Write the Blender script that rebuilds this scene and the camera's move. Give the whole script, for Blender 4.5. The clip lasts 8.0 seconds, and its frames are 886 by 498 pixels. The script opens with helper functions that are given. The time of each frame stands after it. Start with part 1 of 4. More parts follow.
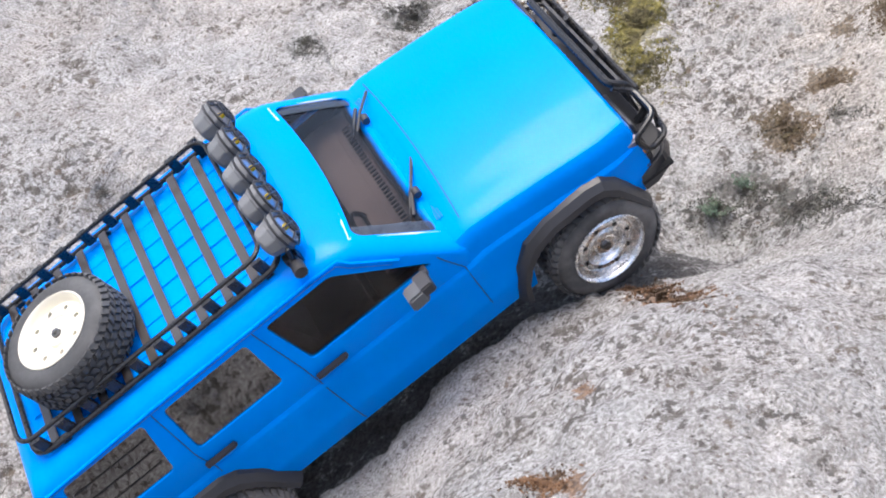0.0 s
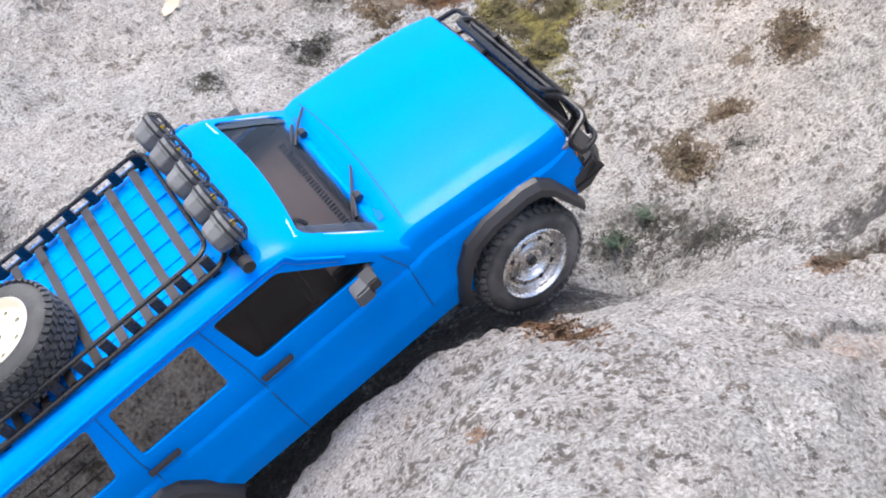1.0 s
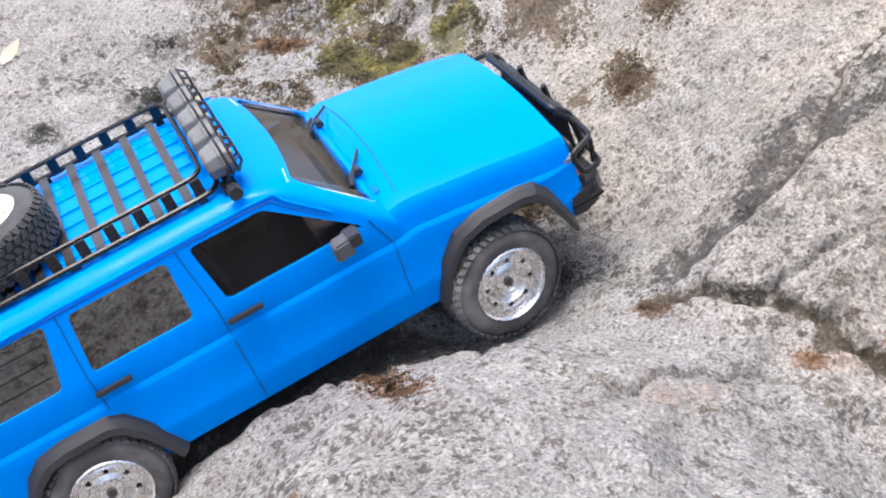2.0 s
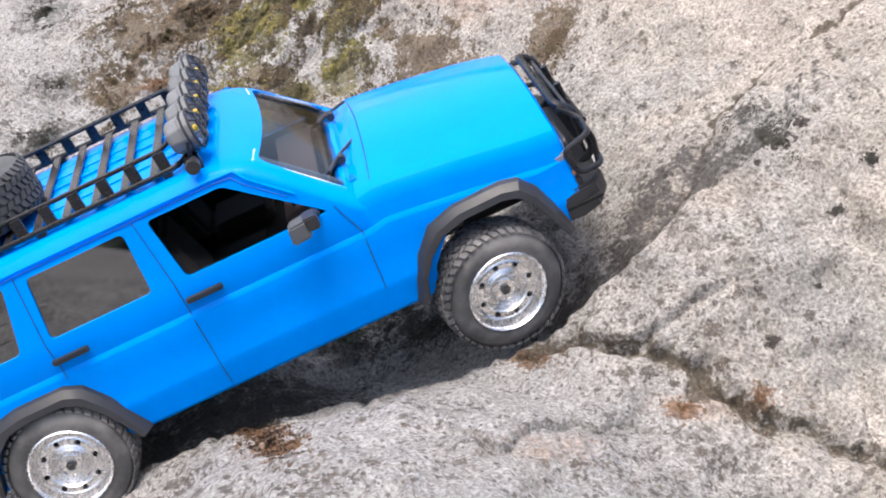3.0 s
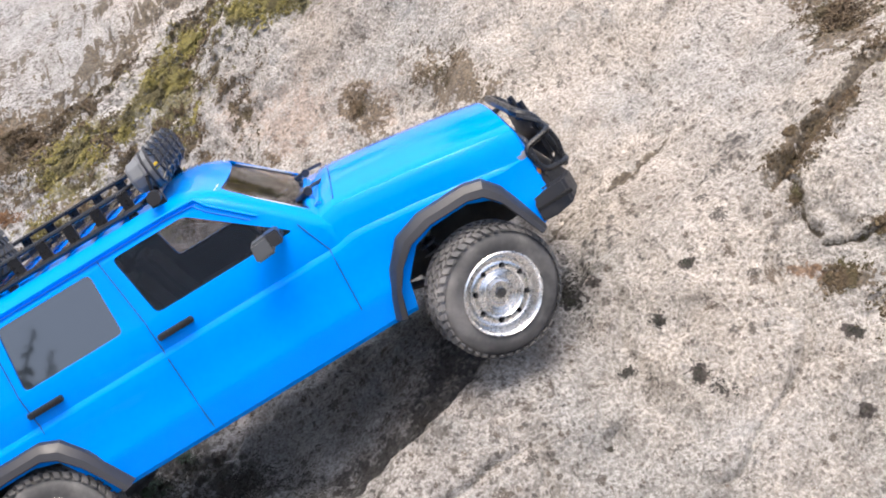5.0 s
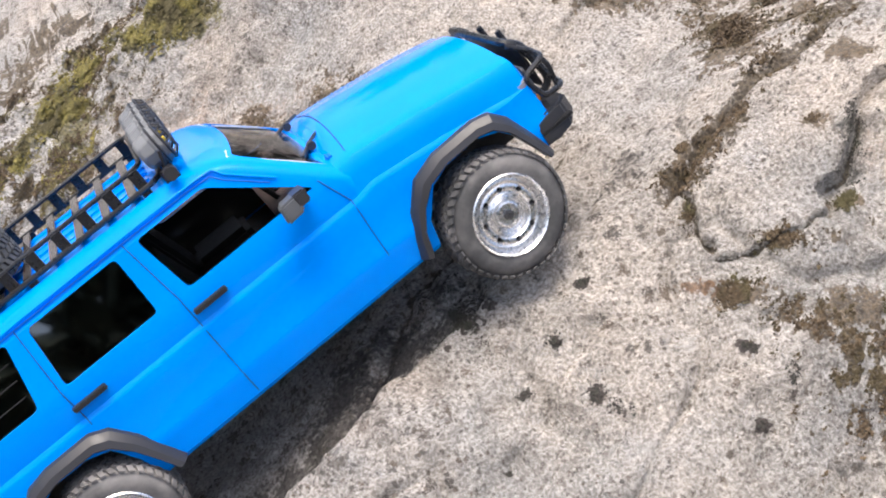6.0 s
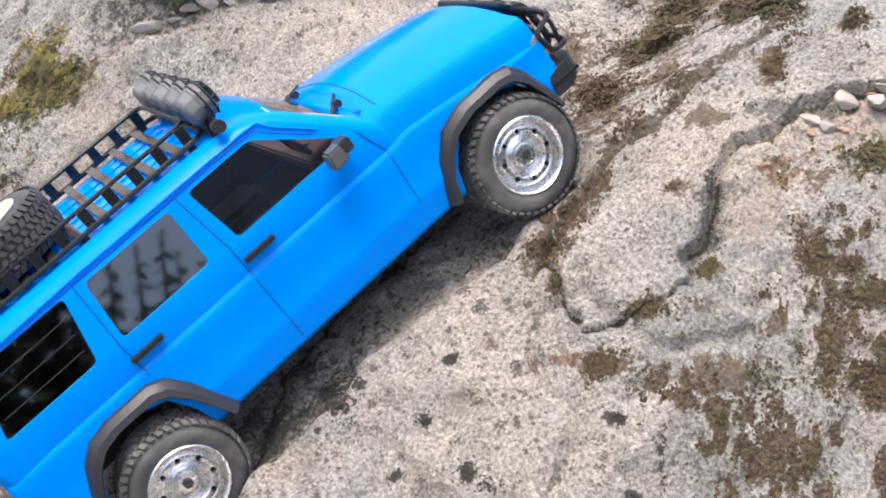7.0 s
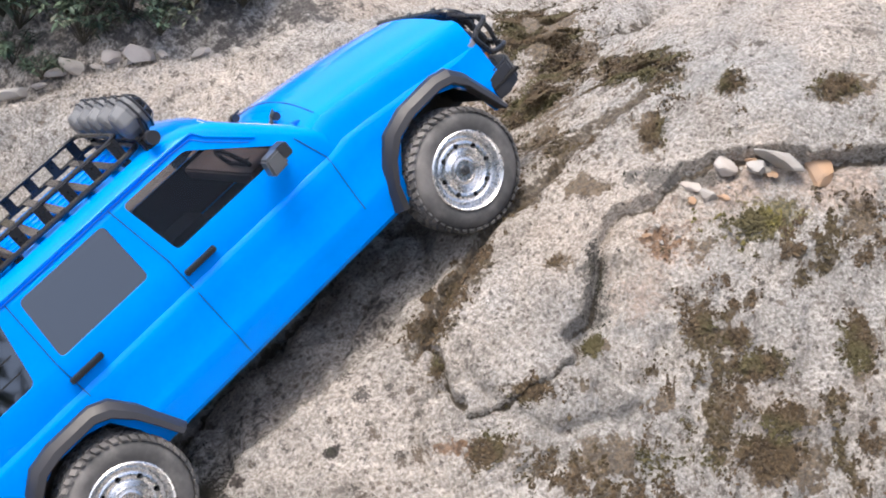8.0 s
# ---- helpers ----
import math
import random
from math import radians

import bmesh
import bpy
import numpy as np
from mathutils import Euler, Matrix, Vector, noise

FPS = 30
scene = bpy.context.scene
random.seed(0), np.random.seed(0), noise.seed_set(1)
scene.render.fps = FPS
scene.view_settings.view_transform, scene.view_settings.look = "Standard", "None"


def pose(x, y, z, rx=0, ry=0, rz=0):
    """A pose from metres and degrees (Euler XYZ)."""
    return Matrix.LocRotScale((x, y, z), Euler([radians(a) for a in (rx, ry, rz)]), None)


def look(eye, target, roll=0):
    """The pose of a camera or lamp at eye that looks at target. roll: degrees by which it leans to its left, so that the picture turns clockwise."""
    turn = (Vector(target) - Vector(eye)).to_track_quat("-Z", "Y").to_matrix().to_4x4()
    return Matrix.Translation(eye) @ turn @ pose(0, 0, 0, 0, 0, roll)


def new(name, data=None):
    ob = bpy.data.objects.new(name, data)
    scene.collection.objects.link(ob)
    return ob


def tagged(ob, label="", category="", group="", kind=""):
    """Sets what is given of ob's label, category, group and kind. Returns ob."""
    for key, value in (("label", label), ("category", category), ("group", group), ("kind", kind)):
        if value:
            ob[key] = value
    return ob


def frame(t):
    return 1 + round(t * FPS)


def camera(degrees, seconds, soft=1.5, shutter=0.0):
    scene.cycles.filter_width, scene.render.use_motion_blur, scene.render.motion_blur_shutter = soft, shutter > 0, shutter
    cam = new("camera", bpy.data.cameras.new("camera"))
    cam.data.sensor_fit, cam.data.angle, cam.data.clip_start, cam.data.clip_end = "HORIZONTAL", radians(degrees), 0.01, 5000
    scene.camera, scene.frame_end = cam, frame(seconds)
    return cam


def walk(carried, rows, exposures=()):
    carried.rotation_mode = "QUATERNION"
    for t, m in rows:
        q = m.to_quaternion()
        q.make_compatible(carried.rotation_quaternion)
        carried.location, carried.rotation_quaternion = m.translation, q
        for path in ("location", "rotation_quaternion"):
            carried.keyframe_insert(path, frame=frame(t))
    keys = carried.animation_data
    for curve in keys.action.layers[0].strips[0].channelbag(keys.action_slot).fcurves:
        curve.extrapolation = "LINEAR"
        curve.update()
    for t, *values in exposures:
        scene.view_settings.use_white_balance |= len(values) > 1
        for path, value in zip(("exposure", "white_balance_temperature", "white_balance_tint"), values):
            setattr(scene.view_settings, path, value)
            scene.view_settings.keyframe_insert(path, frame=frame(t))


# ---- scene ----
cam = camera(38.0, 8.0, 1.9)
PATH = [
    (0, -0, 0, 0.8, 56, -0, 0),
    (0.5, 0.0033, 0.0047, 0.7964, 56.43, -0.42, -1.4),
    (1, 0.0204, 0.0138, 0.801, 57.19, -0.82, -3.36),
    (1.5, 0.0376, 0.0187, 0.8038, 57.95, -1.28, -5.8),
    (2, 0.0616, 0.0257, 0.81, 58.65, -1.99, -8.49),
    (2.2, 0.073, 0.0259, 0.8151, 58.99, -2.38, -9.63),
    (3.3, 0.0869, 0.0283, 0.8417, 59.91, -3.65, -12.48),
    (3.5, 0.0886, 0.0295, 0.8467, 60.22, -3.79, -12.91),
    (4, 0.0943, 0.0367, 0.8642, 61.2, -4.4, -14.38),
    (4.5, 0.134, 0.0437, 0.8915, 62.25, -4.82, -15.73),
    (5.8, 0.1591, 0.0497, 0.9001, 63.64, -4.99, -19.71),
    (6, 0.175, 0.0506, 0.8999, 63.95, -4.93, -20.52),
    (6.5, 0.2038, 0.0539, 0.9197, 64.55, -4.78, -22.52),
    (7, 0.2175, 0.0552, 0.9367, 65.19, -4.6, -24.35),
    (7.5, 0.2318, 0.0748, 0.9612, 65.51, -4.3, -26.68),
    (8, 0.2554, 0.0915, 0.9695, 66.03, -4.31, -29.01),
]
walk(cam, [(t, pose(*p)) for t, *p in PATH], [(0.0, 1.15, 6150, 10), (2.0, 1.15, 6200, 10), (4.5, 1.14, 6450, 10), (6.0, 1.14, 6400, 10), (8.0, 1.0, 6350, 10)])

# ---------------------------------------------------------------- light: a bright, lightly overcast day
world = bpy.data.worlds.new("sky")
scene.world = world
world.use_nodes = True
SUN_HEIGHT, SUN_TURN = 74.0, 268.0
sky = world.node_tree.nodes.new("ShaderNodeTexSky")
sky.sky_type, sky.sun_disc = "NISHITA", False
sky.sun_elevation, sky.sun_rotation = radians(SUN_HEIGHT), radians(SUN_TURN)
sky.air_density, sky.dust_density, sky.ozone_density = 1.0, 6.0, 1.0
world.node_tree.links.new(sky.outputs[0], world.node_tree.nodes["Background"].inputs[0])
world.node_tree.nodes["Background"].inputs[1].default_value = 0.15
sun = new("sun", bpy.data.lights.new("sun", "SUN"))
sun.data.energy, sun.data.angle, sun.data.color = 0.75, radians(25), (1.0, 0.96, 0.9)
a, b = radians(SUN_TURN), radians(SUN_HEIGHT)
sun.matrix_basis = look((3 * math.sin(a) * math.cos(b), 3 * math.cos(a) * math.cos(b), 3 * math.sin(b)), (0, 0, 0))


# ---------------------------------------------------------------- materials
class Nodes:
    """A short way to write node materials."""

    def __init__(self, name):
        self.mat = bpy.data.materials.new(name)
        self.mat.use_nodes = True
        self.tree = self.mat.node_tree
        self.bsdf = self.tree.nodes["Principled BSDF"]
        self.place = self.tree.nodes.new("ShaderNodeTexCoord").outputs["Object"]

    def put(self, socket, value):
        if isinstance(value, bpy.types.NodeSocket):
            self.tree.links.new(value, socket)
        else:
            socket.default_value = value

    def add(self, kind, inputs=None, **settings):
        node = self.tree.nodes.new(kind)
        for key, value in settings.items():
            setattr(node, key, value)
        for key, value in (inputs or {}).items():
            self.put(node.inputs[key], value)
        return node

    def noise(self, scale, detail=4.0, rough=0.55, at=None):
        return self.add("ShaderNodeTexNoise", {"Vector": at or self.place, "Scale": scale, "Detail": detail, "Roughness": rough}).outputs["Fac"]

    def step(self, value, low, high, to=(0.0, 1.0)):
        return self.add("ShaderNodeMapRange", {"Value": value, "From Min": low, "From Max": high, "To Min": to[0], "To Max": to[1]}, interpolation_type="SMOOTHSTEP").outputs[0]

    def math(self, op, a, b=0.0):
        node = self.add("ShaderNodeMath", operation=op)
        self.put(node.inputs[0], a)
        self.put(node.inputs[1], b)
        return node.outputs[0]

    def mix(self, fac, a, b, blend="MIX"):
        node = self.add("ShaderNodeMix", data_type="RGBA", blend_type=blend)
        self.put(node.inputs[0], fac)
        for socket, value in ((node.inputs[6], a), (node.inputs[7], b)):
            self.put(socket, value if isinstance(value, bpy.types.NodeSocket) else (*value, 1.0))
        return node.outputs[2]

    def bump(self, height, strength, distance, below=None):
        inputs = {"Height": height, "Strength": strength, "Distance": distance}
        if below:
            inputs["Normal"] = below
        return self.add("ShaderNodeBump", inputs).outputs[0]

    def finish(self, colour=None, rough=None, normal=None, **inputs):
        for key, value in (("Base Color", colour), ("Roughness", rough), ("Normal", normal), *inputs.items()):
            if value is not None:
                self.put(self.bsdf.inputs[key.replace("_", " ")], (*value, 1.0) if isinstance(value, tuple) and len(value) == 3 else value)
        return self.mat


def plain(name, colour, rough, metal=0.0, wear=0.15, scale=60.0, coat=0.0, bump=0.0, shine=0.5):
    """A painted, plastic or metal surface with slight unevenness of tone and gloss."""
    n = Nodes(name)
    big, fine = n.noise(scale * 0.3), n.noise(scale * 6)
    tone = n.mix(n.step(big, 0.35, 0.7), tuple(c * (1 - wear) for c in colour), tuple(min(1, c * (1 + wear)) for c in colour))
    gloss = n.step(fine, 0.3, 0.7, (max(0.02, rough * 0.85), min(1.0, rough * 1.15)))
    inputs = {"Metallic": metal, "Specular IOR Level": shine}
    if coat:
        inputs |= {"Coat Weight": coat, "Coat Roughness": 0.06}
    return n.finish(tone, gloss, n.bump(fine, bump, 0.0004) if bump else None, **inputs)


def window_glass(name, tint, ior):
    n = Nodes(name)
    clear = n.add("ShaderNodeBsdfTransparent", {"Color": (*tint, 1.0)})
    gloss = n.add("ShaderNodeBsdfGlossy", {"Roughness": 0.03, "Color": (0.95, 0.95, 0.95, 1.0)})
    fres = n.add("ShaderNodeFresnel", {"IOR": ior})
    mixed = n.add("ShaderNodeMixShader", {0: fres.outputs[0], 1: clear.outputs[0], 2: gloss.outputs[0]})
    n.tree.links.new(mixed.outputs[0], n.tree.nodes["Material Output"].inputs["Surface"])
    return n.mat


def dusty(name, colour, dust, rough, amount=0.5, scale=40.0):
    n = Nodes(name)
    cover = n.math("MULTIPLY", n.step(n.noise(scale, 6), 0.35, 0.75), amount)
    fine = n.noise(scale * 12, 3)
    return n.finish(n.mix(cover, colour, dust), n.step(fine, 0.3, 0.7, (rough * 0.9, min(1.0, rough * 1.1))), n.bump(fine, 0.25, 0.0006))


paint_blue = plain("blue_paint", (0.0, 0.262, 0.93), 0.07, wear=0.03, shine=0.09)
paint_gap = plain("blue_gap", (0.0, 0.045, 0.18), 0.6)
# darker blue for the cowl vent and the painted shade under the drip rail
paint_blue_dark = plain("blue_vent_and_shade", (0.0, 0.15, 0.62), 0.35, wear=0.05)
plastic_black = plain("black_plastic", (0.030, 0.030, 0.033), 0.42, bump=0.2)
metal_black = plain("black_metal", (0.012, 0.012, 0.013), 0.30)
gap_black = plain("gap", (0.004, 0.004, 0.005), 0.8)
interior_black = plain("interior", (0.010, 0.010, 0.012), 0.6)
seat_grey = plain("seat_cloth", (0.035, 0.037, 0.04), 0.7, bump=0.4)
dash_brown = plain("dash", (0.24, 0.19, 0.175), 0.6)
chassis_black = dusty("chassis", (0.012, 0.012, 0.012), (0.10, 0.085, 0.07), 0.6, 0.5)
steel_dark = plain("steel", (0.22, 0.22, 0.23), 0.35, 1.0)
hub_dark = plain("hub_metal", (0.12, 0.12, 0.12), 0.4, 0.9)
chrome = plain("chrome", (0.86, 0.85, 0.84), 0.27, 1.0, wear=0.05)
rim_cream = plain("cream_rim", (0.78, 0.74, 0.62), 0.35, wear=0.06)
rubber = dusty("rubber", (0.070, 0.069, 0.068), (0.27, 0.255, 0.24), 0.8, 0.95, 30.0)
rubber_clean = dusty("clean_rubber", (0.045, 0.046, 0.048), (0.13, 0.13, 0.13), 0.7, 0.6, 30.0)
mirror_grey = plain("mirror_shell", (0.10, 0.105, 0.11), 0.35)
slat_grey = plain("slat", (0.055, 0.050, 0.048), 0.18)
guard_grey = plain("lamp_shell", (0.17, 0.175, 0.18), 0.45, bump=0.3)
trim_pale = plain("pale_trim", (0.55, 0.58, 0.6), 0.3)
lens_clear = plain("lamp_lens", (0.62, 0.64, 0.66), 0.12, wear=0.1)
lens_grey = plain("smoky_lens", (0.30, 0.30, 0.31), 0.2)
lamp_yellow = plain("yellow_bulb", (0.75, 0.52, 0.03), 0.25)
lens_amber = plain("amber_lens", (0.75, 0.30, 0.08), 0.2)
glass_clear = window_glass("clear_pane", (0.74, 0.74, 0.75), 1.4)
glass_edge = window_glass("turned_pane_edge", (0.62, 0.70, 0.76), 2.3)
glass_side = window_glass("smoked_pane", (0.72, 0.72, 0.73), 1.3)
glass_dark = window_glass("tinted_pane", (0.10, 0.10, 0.11), 2.55)


def rock_material():
    n = Nodes("granite")
    patch, grain, speck = n.noise(6.0, 6, 0.6), n.noise(420.0, 3, 0.6), n.noise(900.0, 2)
    pale = n.mix(n.step(patch, 0.36, 0.66), (0.380, 0.371, 0.356), (0.468, 0.430, 0.386))
    colour = n.mix(n.math("MULTIPLY", n.step(n.noise(4.2, 5, 0.6), 0.52, 0.72), 0.6), pale, (0.41, 0.35, 0.295))
    cold = n.add("ShaderNodeAttribute", attribute_name="cold").outputs["Fac"]
    colour = n.mix(n.math("MULTIPLY", cold, 0.65), colour, (0.352, 0.360, 0.372))
    cloud = n.mix(n.step(n.noise(28.0, 6, 0.65), 0.30, 0.70), (0.82, 0.81, 0.80), (1.14, 1.14, 1.14))
    crystal = n.add("ShaderNodeTexVoronoi", {"Vector": n.place, "Scale": 520.0}).outputs["Color"]
    grained = n.mix(n.step(grain, 0.36, 0.64), (0.72, 0.70, 0.67), (1.20, 1.19, 1.18))
    grained = n.mix(1.0, grained, n.mix(n.math("POWER", n.add("ShaderNodeSeparateColor", {0: crystal}).outputs[0], 0.45), n.mix(patch, (0.40, 0.37, 0.34), (0.74, 0.71, 0.67)), (1.18, 1.18, 1.17)), "MULTIPLY")
    colour = n.mix(1.0, n.mix(1.0, colour, cloud, "MULTIPLY"), grained, "MULTIPLY")
    # black mica and lichen specks in loose swarms
    swarm = n.math("ADD", n.step(n.noise(9.0, 5, 0.6), 0.42, 0.66), n.math("MULTIPLY", cold, 0.45))
    dots = n.step(n.math("ADD", n.noise(150.0, 4, 0.65), n.math("MULTIPLY", swarm, 0.09)), 0.655, 0.70)
    colour = n.mix(n.math("MULTIPLY", dots, n.math("ADD", 0.62, n.math("MULTIPLY", cold, 0.2))), colour, (0.075, 0.065, 0.055))
    blots = n.step(n.math("ADD", n.noise(60.0, 6, 0.7), n.math("MULTIPLY", swarm, 0.08)), 0.65, 0.70)
    colour = n.mix(n.math("MULTIPLY", blots, n.math("ADD", 0.45, n.math("MULTIPLY", cold, 0.3))), colour, (0.085, 0.07, 0.055))
    big = n.step(n.math("ADD", n.noise(30.0, 7, 0.72, n.add("ShaderNodeVectorMath", {0: n.place, 1: (5.3, 2.1, 1.4)}).outputs[0]), n.math("MULTIPLY", swarm, 0.05)), 0.645, 0.69)
    colour = n.mix(n.math("MULTIPLY", n.math("MULTIPLY", big, n.step(n.noise(240.0, 3), 0.38, 0.58)), 0.85), colour, (0.095, 0.078, 0.06))
    colour = n.mix(n.math("MULTIPLY", n.step(speck, 0.60, 0.68), 0.38), colour, (0.10, 0.09, 0.08))
    warp = n.add("ShaderNodeTexNoise", {"Vector": n.place, "Scale": 320.0, "Detail": 4.0, "Roughness": 0.7}).outputs["Color"]
    herd = n.step(n.noise(8.0, 4, 0.6), 0.38, 0.62, (0.55, 1.0))
    for scale, radius, rare, strength in ((210.0, 0.46, 0.35, 0.75), (100.0, 0.42, 0.50, 0.8), (46.0, 0.34, 0.62, 0.85)):
        amount = n.add("ShaderNodeVectorMath", {0: warp, "Scale": 1.1 / scale}, operation="SCALE").outputs[0]
        at = n.add("ShaderNodeVectorMath", {0: n.place, 1: amount}, operation="ADD").outputs[0]
        cell = n.add("ShaderNodeTexVoronoi", {"Vector": at, "Scale": scale})
        chance = n.add("ShaderNodeSeparateColor", {0: cell.outputs["Color"]}).outputs
        reach = n.math("MULTIPLY", n.math("MULTIPLY", n.step(chance[0], rare, 1.0), radius), herd)
        dot = n.step(n.math("SUBTRACT", cell.outputs["Distance"], reach), 0.02, -0.05)
        dot = n.math("MULTIPLY", dot, n.step(n.noise(700.0, 2), 0.30, 0.50, (0.35, 1.0)))
        colour = n.mix(n.math("MULTIPLY", dot, strength), colour, n.mix(chance[1], (0.055, 0.048, 0.042), (0.13, 0.095, 0.065)))
    lichen = n.step(n.noise(13.0, 7, 0.7), 0.56, 0.66)
    colour = n.mix(n.math("MULTIPLY", lichen, 0.35), colour, (0.38, 0.385, 0.375))
    # stains and growth where they lie on the rock, with ragged rims; some masks also paint shade
    def off(value, k):
        return n.math("MULTIPLY", n.math("SUBTRACT", value, 0.5), k)
    ragged = n.math("ADD", n.math("ADD", off(n.noise(20.0, 6, 0.65), 1.9), off(n.noise(75.0, 4), 1.5)), off(n.noise(260.0, 3), 1.4))
    for name, tone, low, high, most in (("peach", (0.43, 0.32, 0.25), 0.3, 1.0, 0.5), ("dark", (0.10, 0.095, 0.085), 0.50, 0.85, 0.75), ("growth", (0.095, 0.070, 0.040), 0.45, 0.66, 0.85), ("brown", (0.12, 0.085, 0.048), 0.44, 0.62, 0.82), ("moss", (0.16, 0.14, 0.055), 0.52, 0.70, 0.8), ("rust", (0.19, 0.11, 0.06), 0.55, 0.80, 0.85), ("joint", (0.10, 0.078, 0.052), 0.50, 0.85, 0.9), ("soil_shade", (0.066, 0.060, 0.055), 0.28, 0.78, 0.88), ("spots", (0.045, 0.035, 0.03), 0.50, 0.68, 0.92)):
        mask = n.add("ShaderNodeAttribute", attribute_name=name).outputs["Fac"]
        inside = n.step(mask, 0.02, 0.30)
        cover = n.math("MULTIPLY", n.math("MULTIPLY", n.step(n.math("ADD", mask, ragged), low, high), most), inside)
        colour = n.mix(cover, colour, n.mix(n.step(n.noise(330.0, 3), 0.36, 0.64), tuple(c * 0.6 for c in tone), tuple(c * 1.4 for c in tone)))
    low = n.bump(n.noise(60.0, 8, 0.72), 0.95, 0.007)
    return n.finish(colour, 0.9, n.bump(grain, 0.85, 0.0020, low))


granite = rock_material()


# ---------------------------------------------------------------- the model truck (millimetres, turned into metres)
MM = 0.001


def mesh_of(name, verts, faces, smooth=None):
    me = bpy.data.meshes.new(name)
    me.from_pydata([tuple(c * MM for c in v) for v in verts], [], faces)
    bm = bmesh.new()
    bm.from_mesh(me)
    bmesh.ops.recalc_face_normals(bm, faces=bm.faces)
    bm.to_mesh(me)
    bm.free()
    soften(me, smooth)
    return me


def soften(me, degrees):
    if degrees:
        me.polygons.foreach_set("use_smooth", [True] * len(me.polygons))
        me.set_sharp_from_angle(angle=radians(degrees))


def merged(*lists):
    """Joins (verts, faces) pairs into one."""
    verts, faces = [], []
    for v, f in lists:
        base = len(verts)
        verts += list(v)
        faces += [tuple(i + base for i in face) for face in f]
    return verts, faces


def part(name, shape, material, parent, label="", smooth=35, bevel=0.0):
    me = shape if isinstance(shape, bpy.types.Mesh) else mesh_of(name, *shape, smooth)
    if bevel:
        bm = bmesh.new()
        bm.from_mesh(me)
        sharp = [e for e in bm.edges if len(e.link_faces) == 2 and e.calc_face_angle() > 0.6]
        bmesh.ops.bevel(bm, geom=sharp, offset=bevel * MM, segments=2, affect="EDGES", clamp_overlap=True)
        bm.to_mesh(me)
        bm.free()
        soften(me, smooth or 35)
    me.materials.clear()
    me.materials.append(material)
    ob = new(name, me)
    ob.parent = parent
    if label:
        ob["label"] = label
    return ob


def box(x0, x1, y0, y1, z0, z1):
    v = [(x, y, z) for x in (x0, x1) for y in (y0, y1) for z in (z0, z1)]
    return v, [(0, 1, 3, 2), (4, 6, 7, 5), (0, 4, 5, 1), (2, 3, 7, 6), (0, 2, 6, 4), (1, 5, 7, 3)]


def prism(outline, y0, y1, shift=(0, 0)):
    """An outline in x, z pushed from y0 to y1."""
    n = len(outline)
    v = [(x, y0, z) for x, z in outline] + [(x + shift[0], y1, z + shift[1]) for x, z in outline]
    f = [tuple(range(n)), tuple(range(2 * n - 1, n - 1, -1))]
    return v, f + [(i, (i + 1) % n, n + (i + 1) % n, n + i) for i in range(n)]


def slab_between(a, b):
    """A solid between two outlines of equal length."""
    n = len(a)
    f = [tuple(range(n)), tuple(range(2 * n - 1, n - 1, -1))]
    return list(a) + list(b), f + [(i, (i + 1) % n, n + (i + 1) % n, n + i) for i in range(n)]


def loft(rings):
    n = len(rings[0])
    v = [p for ring in rings for p in ring]
    f = [tuple(range(n)), tuple(range(len(v) - 1, len(v) - n - 1, -1))]
    for k in range(len(rings) - 1):
        f += [(k * n + i, k * n + (i + 1) % n, (k + 1) * n + (i + 1) % n, (k + 1) * n + i) for i in range(n)]
    return v, f


def lathe(profile, steps=40, centre=(0, 0, 0)):
    """A profile of (radius, y) turned round the y axis."""
    v, f, n = [], [], len(profile)
    for s in range(steps):
        a = 2 * math.pi * s / steps
        v += [(centre[0] + r * math.cos(a), centre[1] + y, centre[2] + r * math.sin(a)) for r, y in profile]
    for s in range(steps):
        for i in range(n - 1):
            f.append((s * n + i, s * n + i + 1, (s + 1) % steps * n + i + 1, (s + 1) % steps * n + i))
    return v, f


def tube(points, radius, closed=False, sides=8):
    pts, v, f = [Vector(p) for p in points], [], []
    n = len(pts)
    last = None
    for i, p in enumerate(pts):
        before, after = pts[i - 1] if i or closed else p, pts[(i + 1) % n] if i < n - 1 or closed else p
        way = (after - before).normalized()
        side = way.orthogonal() if last is None else last - way * last.dot(way)
        side.normalize()
        last, up = side, way.cross(side)
        for s in range(sides):
            a = 2 * math.pi * s / sides
            v.append(tuple(p + radius * (math.cos(a) * side + math.sin(a) * up)))
    for i in range(n if closed else n - 1):
        for s in range(sides):
            f.append((i * sides + s, i * sides + (s + 1) % sides, (i + 1) % n * sides + (s + 1) % sides, (i + 1) % n * sides + s))
    if not closed:
        f += [tuple(range(sides)), tuple(range((n - 1) * sides, n * sides))]
    return v, f


def rounded(points, r, steps=4, closed=True):
    """Rounds the corners of a path in space."""
    out, n = [], len(points)
    for i, p in enumerate(points):
        p = Vector(p)
        if not closed and i in (0, n - 1):
            out.append(p)
            continue
        a, b = Vector(points[i - 1]), Vector(points[(i + 1) % n])
        ra = min(r, (a - p).length * 0.45, (b - p).length * 0.45)
        s, e = p + (a - p).normalized() * ra, p + (b - p).normalized() * ra
        for k in range(steps + 1):
            t = k / steps
            out.append(s * (1 - t) ** 2 + p * 2 * t * (1 - t) + e * t * t)
    return [tuple(p) for p in out]


def moved(shape, dx=0, dy=0, dz=0, turn=None):
    m = Matrix.Translation((dx, dy, dz)) @ (turn or Matrix())
    return [tuple(m @ Vector(p)) for p in shape[0]], shape[1]


